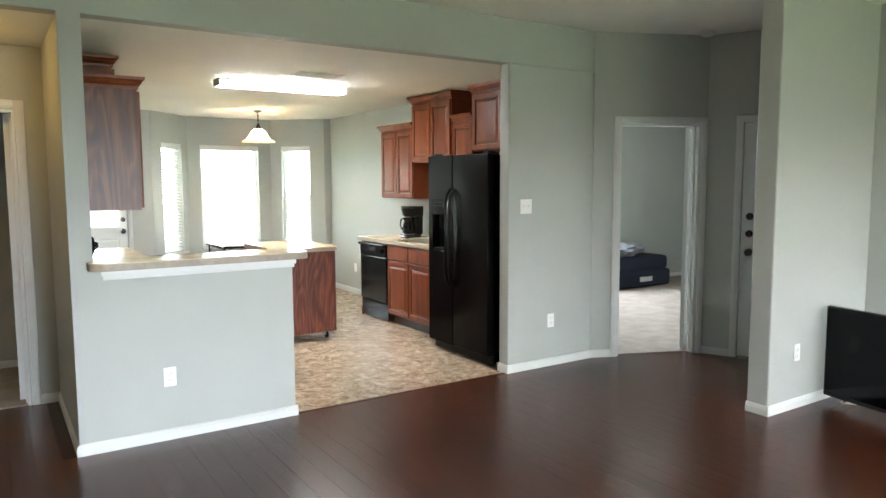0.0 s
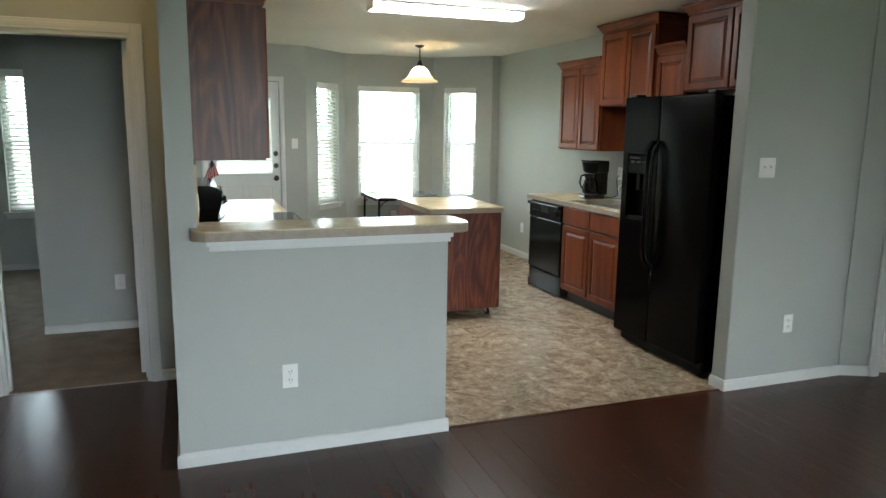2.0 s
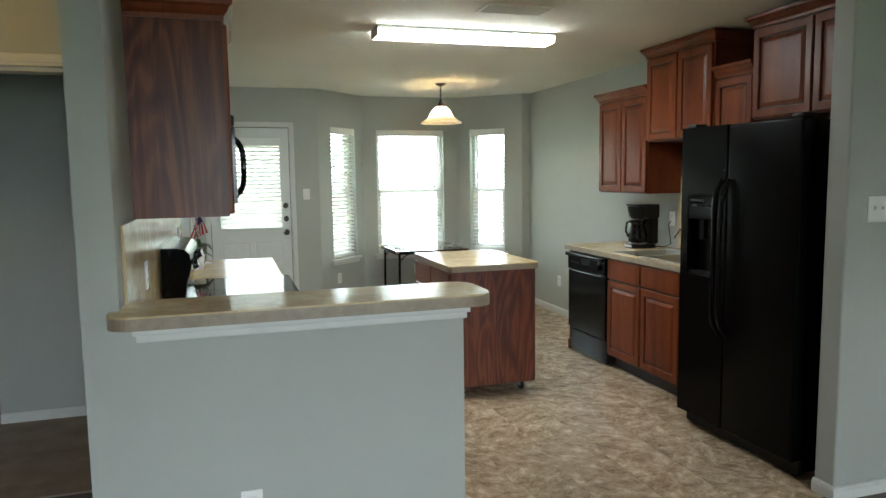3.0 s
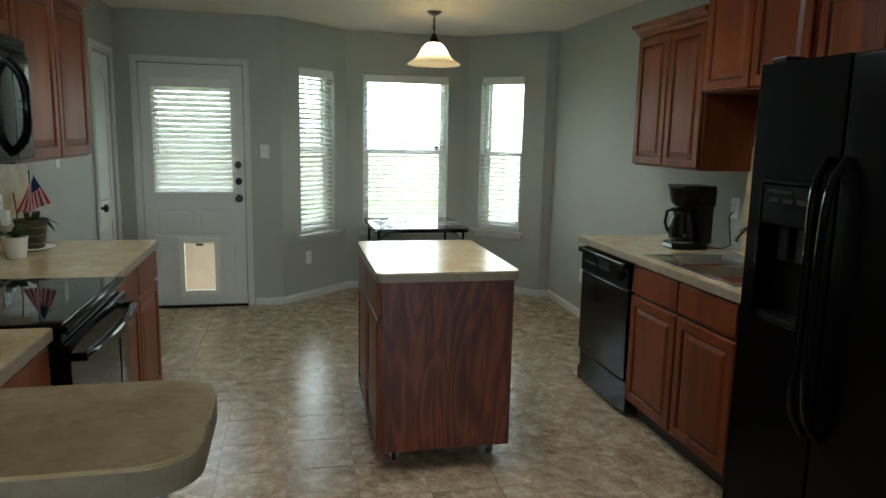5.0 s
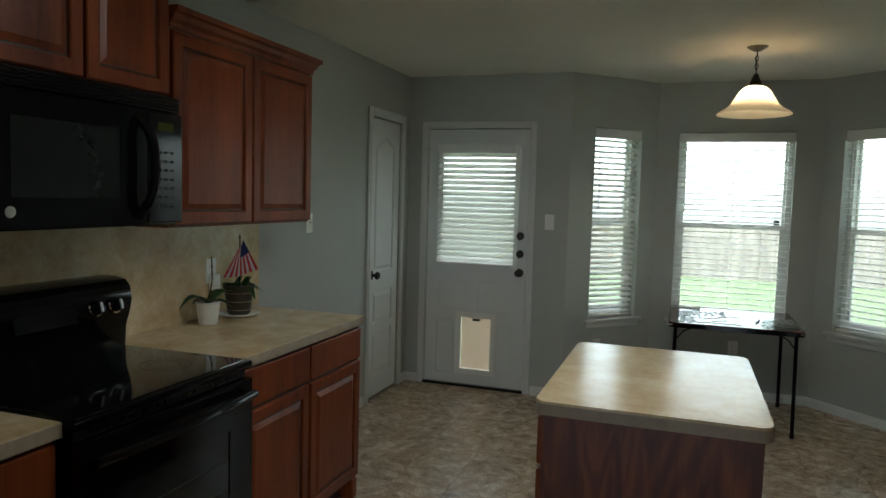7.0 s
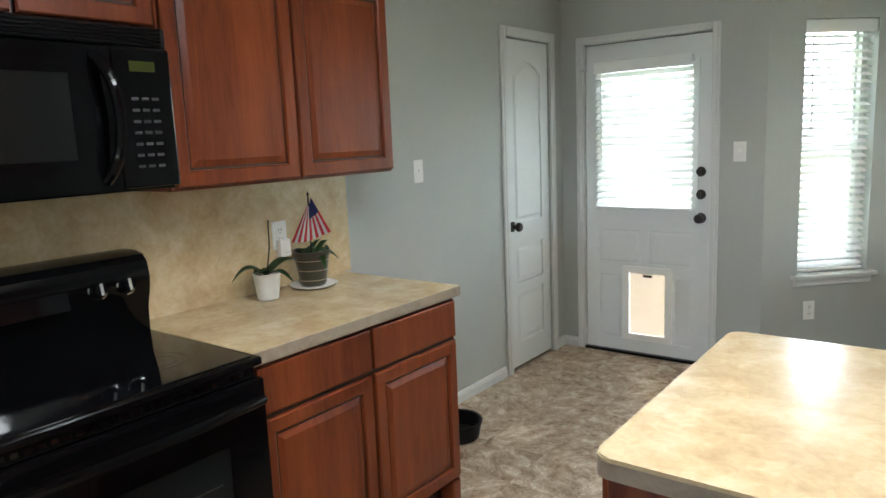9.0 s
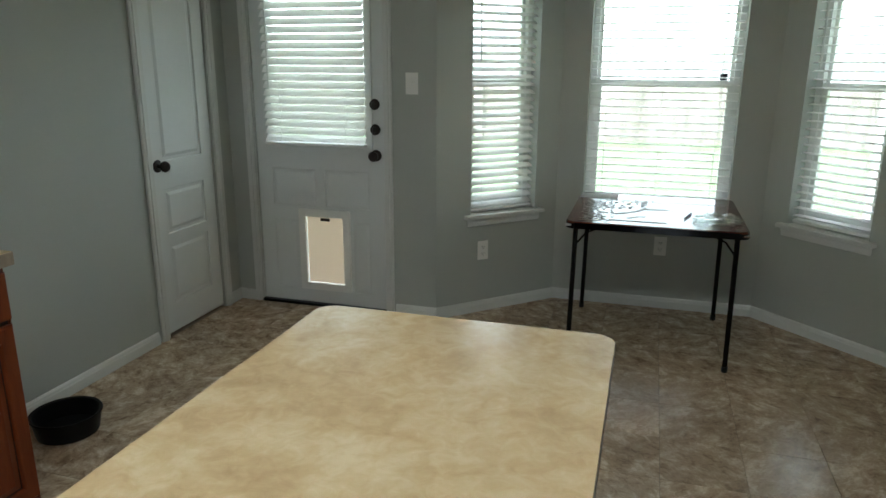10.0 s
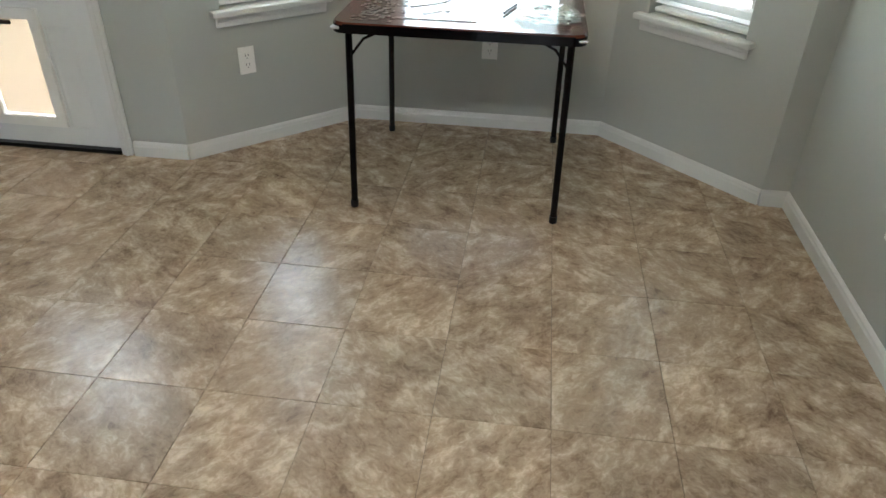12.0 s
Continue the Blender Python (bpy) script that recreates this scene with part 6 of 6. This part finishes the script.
h = TS / 2 - GAP / 2
whole = [(-h, -h), (h, -h), (h, h), (-h, h)]
whole_mesh = tile_mesh(whole)
area = lambda p: abs(sum(p[i][0] * p[(i + 1) % len(p)][1] - p[(i + 1) % len(p)][0] * p[i][1] for i in range(len(p)))) / 2
edges = [(-1, 0, -KX0), (1, 0, KX1), (0, -1, -4.462), (0, 1, BAY), (-1, 1, KYB - 2.905), (1, 1, KYB + 5.28)]
gx0, gy0 = 4.160 - 9 * TS, 8.590 - 14 * TS
for i in range(14):
    for j in range(20):
        cx, cy = gx0 + (i + 0.5) * TS, gy0 + (j + 0.5) * TS
        square = [(x + cx, y + cy) for x, y in whole]
        for nx, ny, c in edges[:4]:
            square = clip(square, nx, ny, c) if square else square
        if len(square) < 3:
            continue
        bay_part = square
        for nx, ny, c in edges[4:]:
            bay_part = clip(bay_part, nx, ny, c) if bay_part else bay_part
        pieces = [square]
        if cy + h > KYB and (len(bay_part) < 3 or area(bay_part) < area(square) - 1e-5):
            pieces = [clip(square, 0, 1, KYB), clip(bay_part, 0, -1, -KYB) if bay_part else []]
        for poly in pieces:
            if len(poly) < 3 or area(poly) < 0.0006:
                continue
            full = area(poly) > 0.999 * (2 * h) ** 2
            ob = new("tile", whole_mesh if full else tile_mesh([(x - cx, y - cy) for x, y in poly]))
            ob.parent = floor
            ob.matrix_basis = Matrix.Translation((cx, cy, 0))
setting("floor_door_strip", box(B(), 2.79, 4.56, 4.440, 4.463, -0.004, 0.004, 0.002), PLANK, "narrow dark wood transition strip between wood and vinyl", "trim")

wood = setting("floor_living", box(B(), 0.20, 7.2, -3.7, 5.66, -0.10, -0.003), GLAZE_SHADE, "glossy dark brown hand-scraped wood plank floor", "floor")
PW, PL = 0.127, 1.22
rnd = random.Random(9)


def plank_mesh(w, l):
    bm = B()
    rings = [[bm.verts.new((x, y, z)) for x, y in ((i, i), (w - i, i), (w - i, l - i), (i, l - i))] for i, z in ((0.0003, -0.0035), (0.0003, -0.0006), (0.0011, 0.0))]
    for a, b in zip(rings, rings[1:]):
        for i in range(4):
            bm.faces.new((a[i], a[(i + 1) % 4], b[(i + 1) % 4], b[i]))
    bm.faces.new(rings[-1])
    return bm


shared = mesh_of("plank", plank_mesh(PW, PL), PLANK)
rest_v, rest_f, made = [], [], 0
cols = int((7.15 - 0.26) / PW)
for i in range(cols):
    x = 0.26 + i * PW
    end = 5.655 if x + PW < 1.52 else 4.442
    y = -3.65 + rnd.uniform(-PL, 0)
    while y < end:
        a, b = max(y, -3.68), min(y + PL, end)
        if b - a > 0.02:
            near = x <= 6.6 and b > -0.3
            if near and made < 300:
                made += 1
                ob = new("plank", shared if b - a > PL - 0.001 else mesh_of("plank", plank_mesh(PW, b - a), PLANK))
                ob.parent = wood
                ob.matrix_basis = Matrix.Translation((x, a, 0))
            else:
                n = len(rest_v)
                rest_v += [(x + 0.0006, a + 0.0006, -0.003), (x + PW - 0.0006, a + 0.0006, -0.003), (x + PW - 0.0006, b - 0.0006, -0.003), (x + 0.0006, b - 0.0006, -0.003),
                           (x + 0.0011, a + 0.0011, 0), (x + PW - 0.0011, a + 0.0011, 0), (x + PW - 0.0011, b - 0.0011, 0), (x + 0.0011, b - 0.0011, 0)]
                rest_f += [(n + 4, n + 5, n + 6, n + 7), (n, n + 1, n + 5, n + 4), (n + 1, n + 2, n + 6, n + 5), (n + 2, n + 3, n + 7, n + 6), (n + 3, n, n + 4, n + 7)]
        y += PL
me = bpy.data.meshes.new("plank_rest")
me.from_pydata(rest_v, [], rest_f)
me.materials.append(PLANK)
ob = new("plank_rest", me)
ob.parent = wood
tagged(ob, "more dark brown wood planks", kind="stuff")
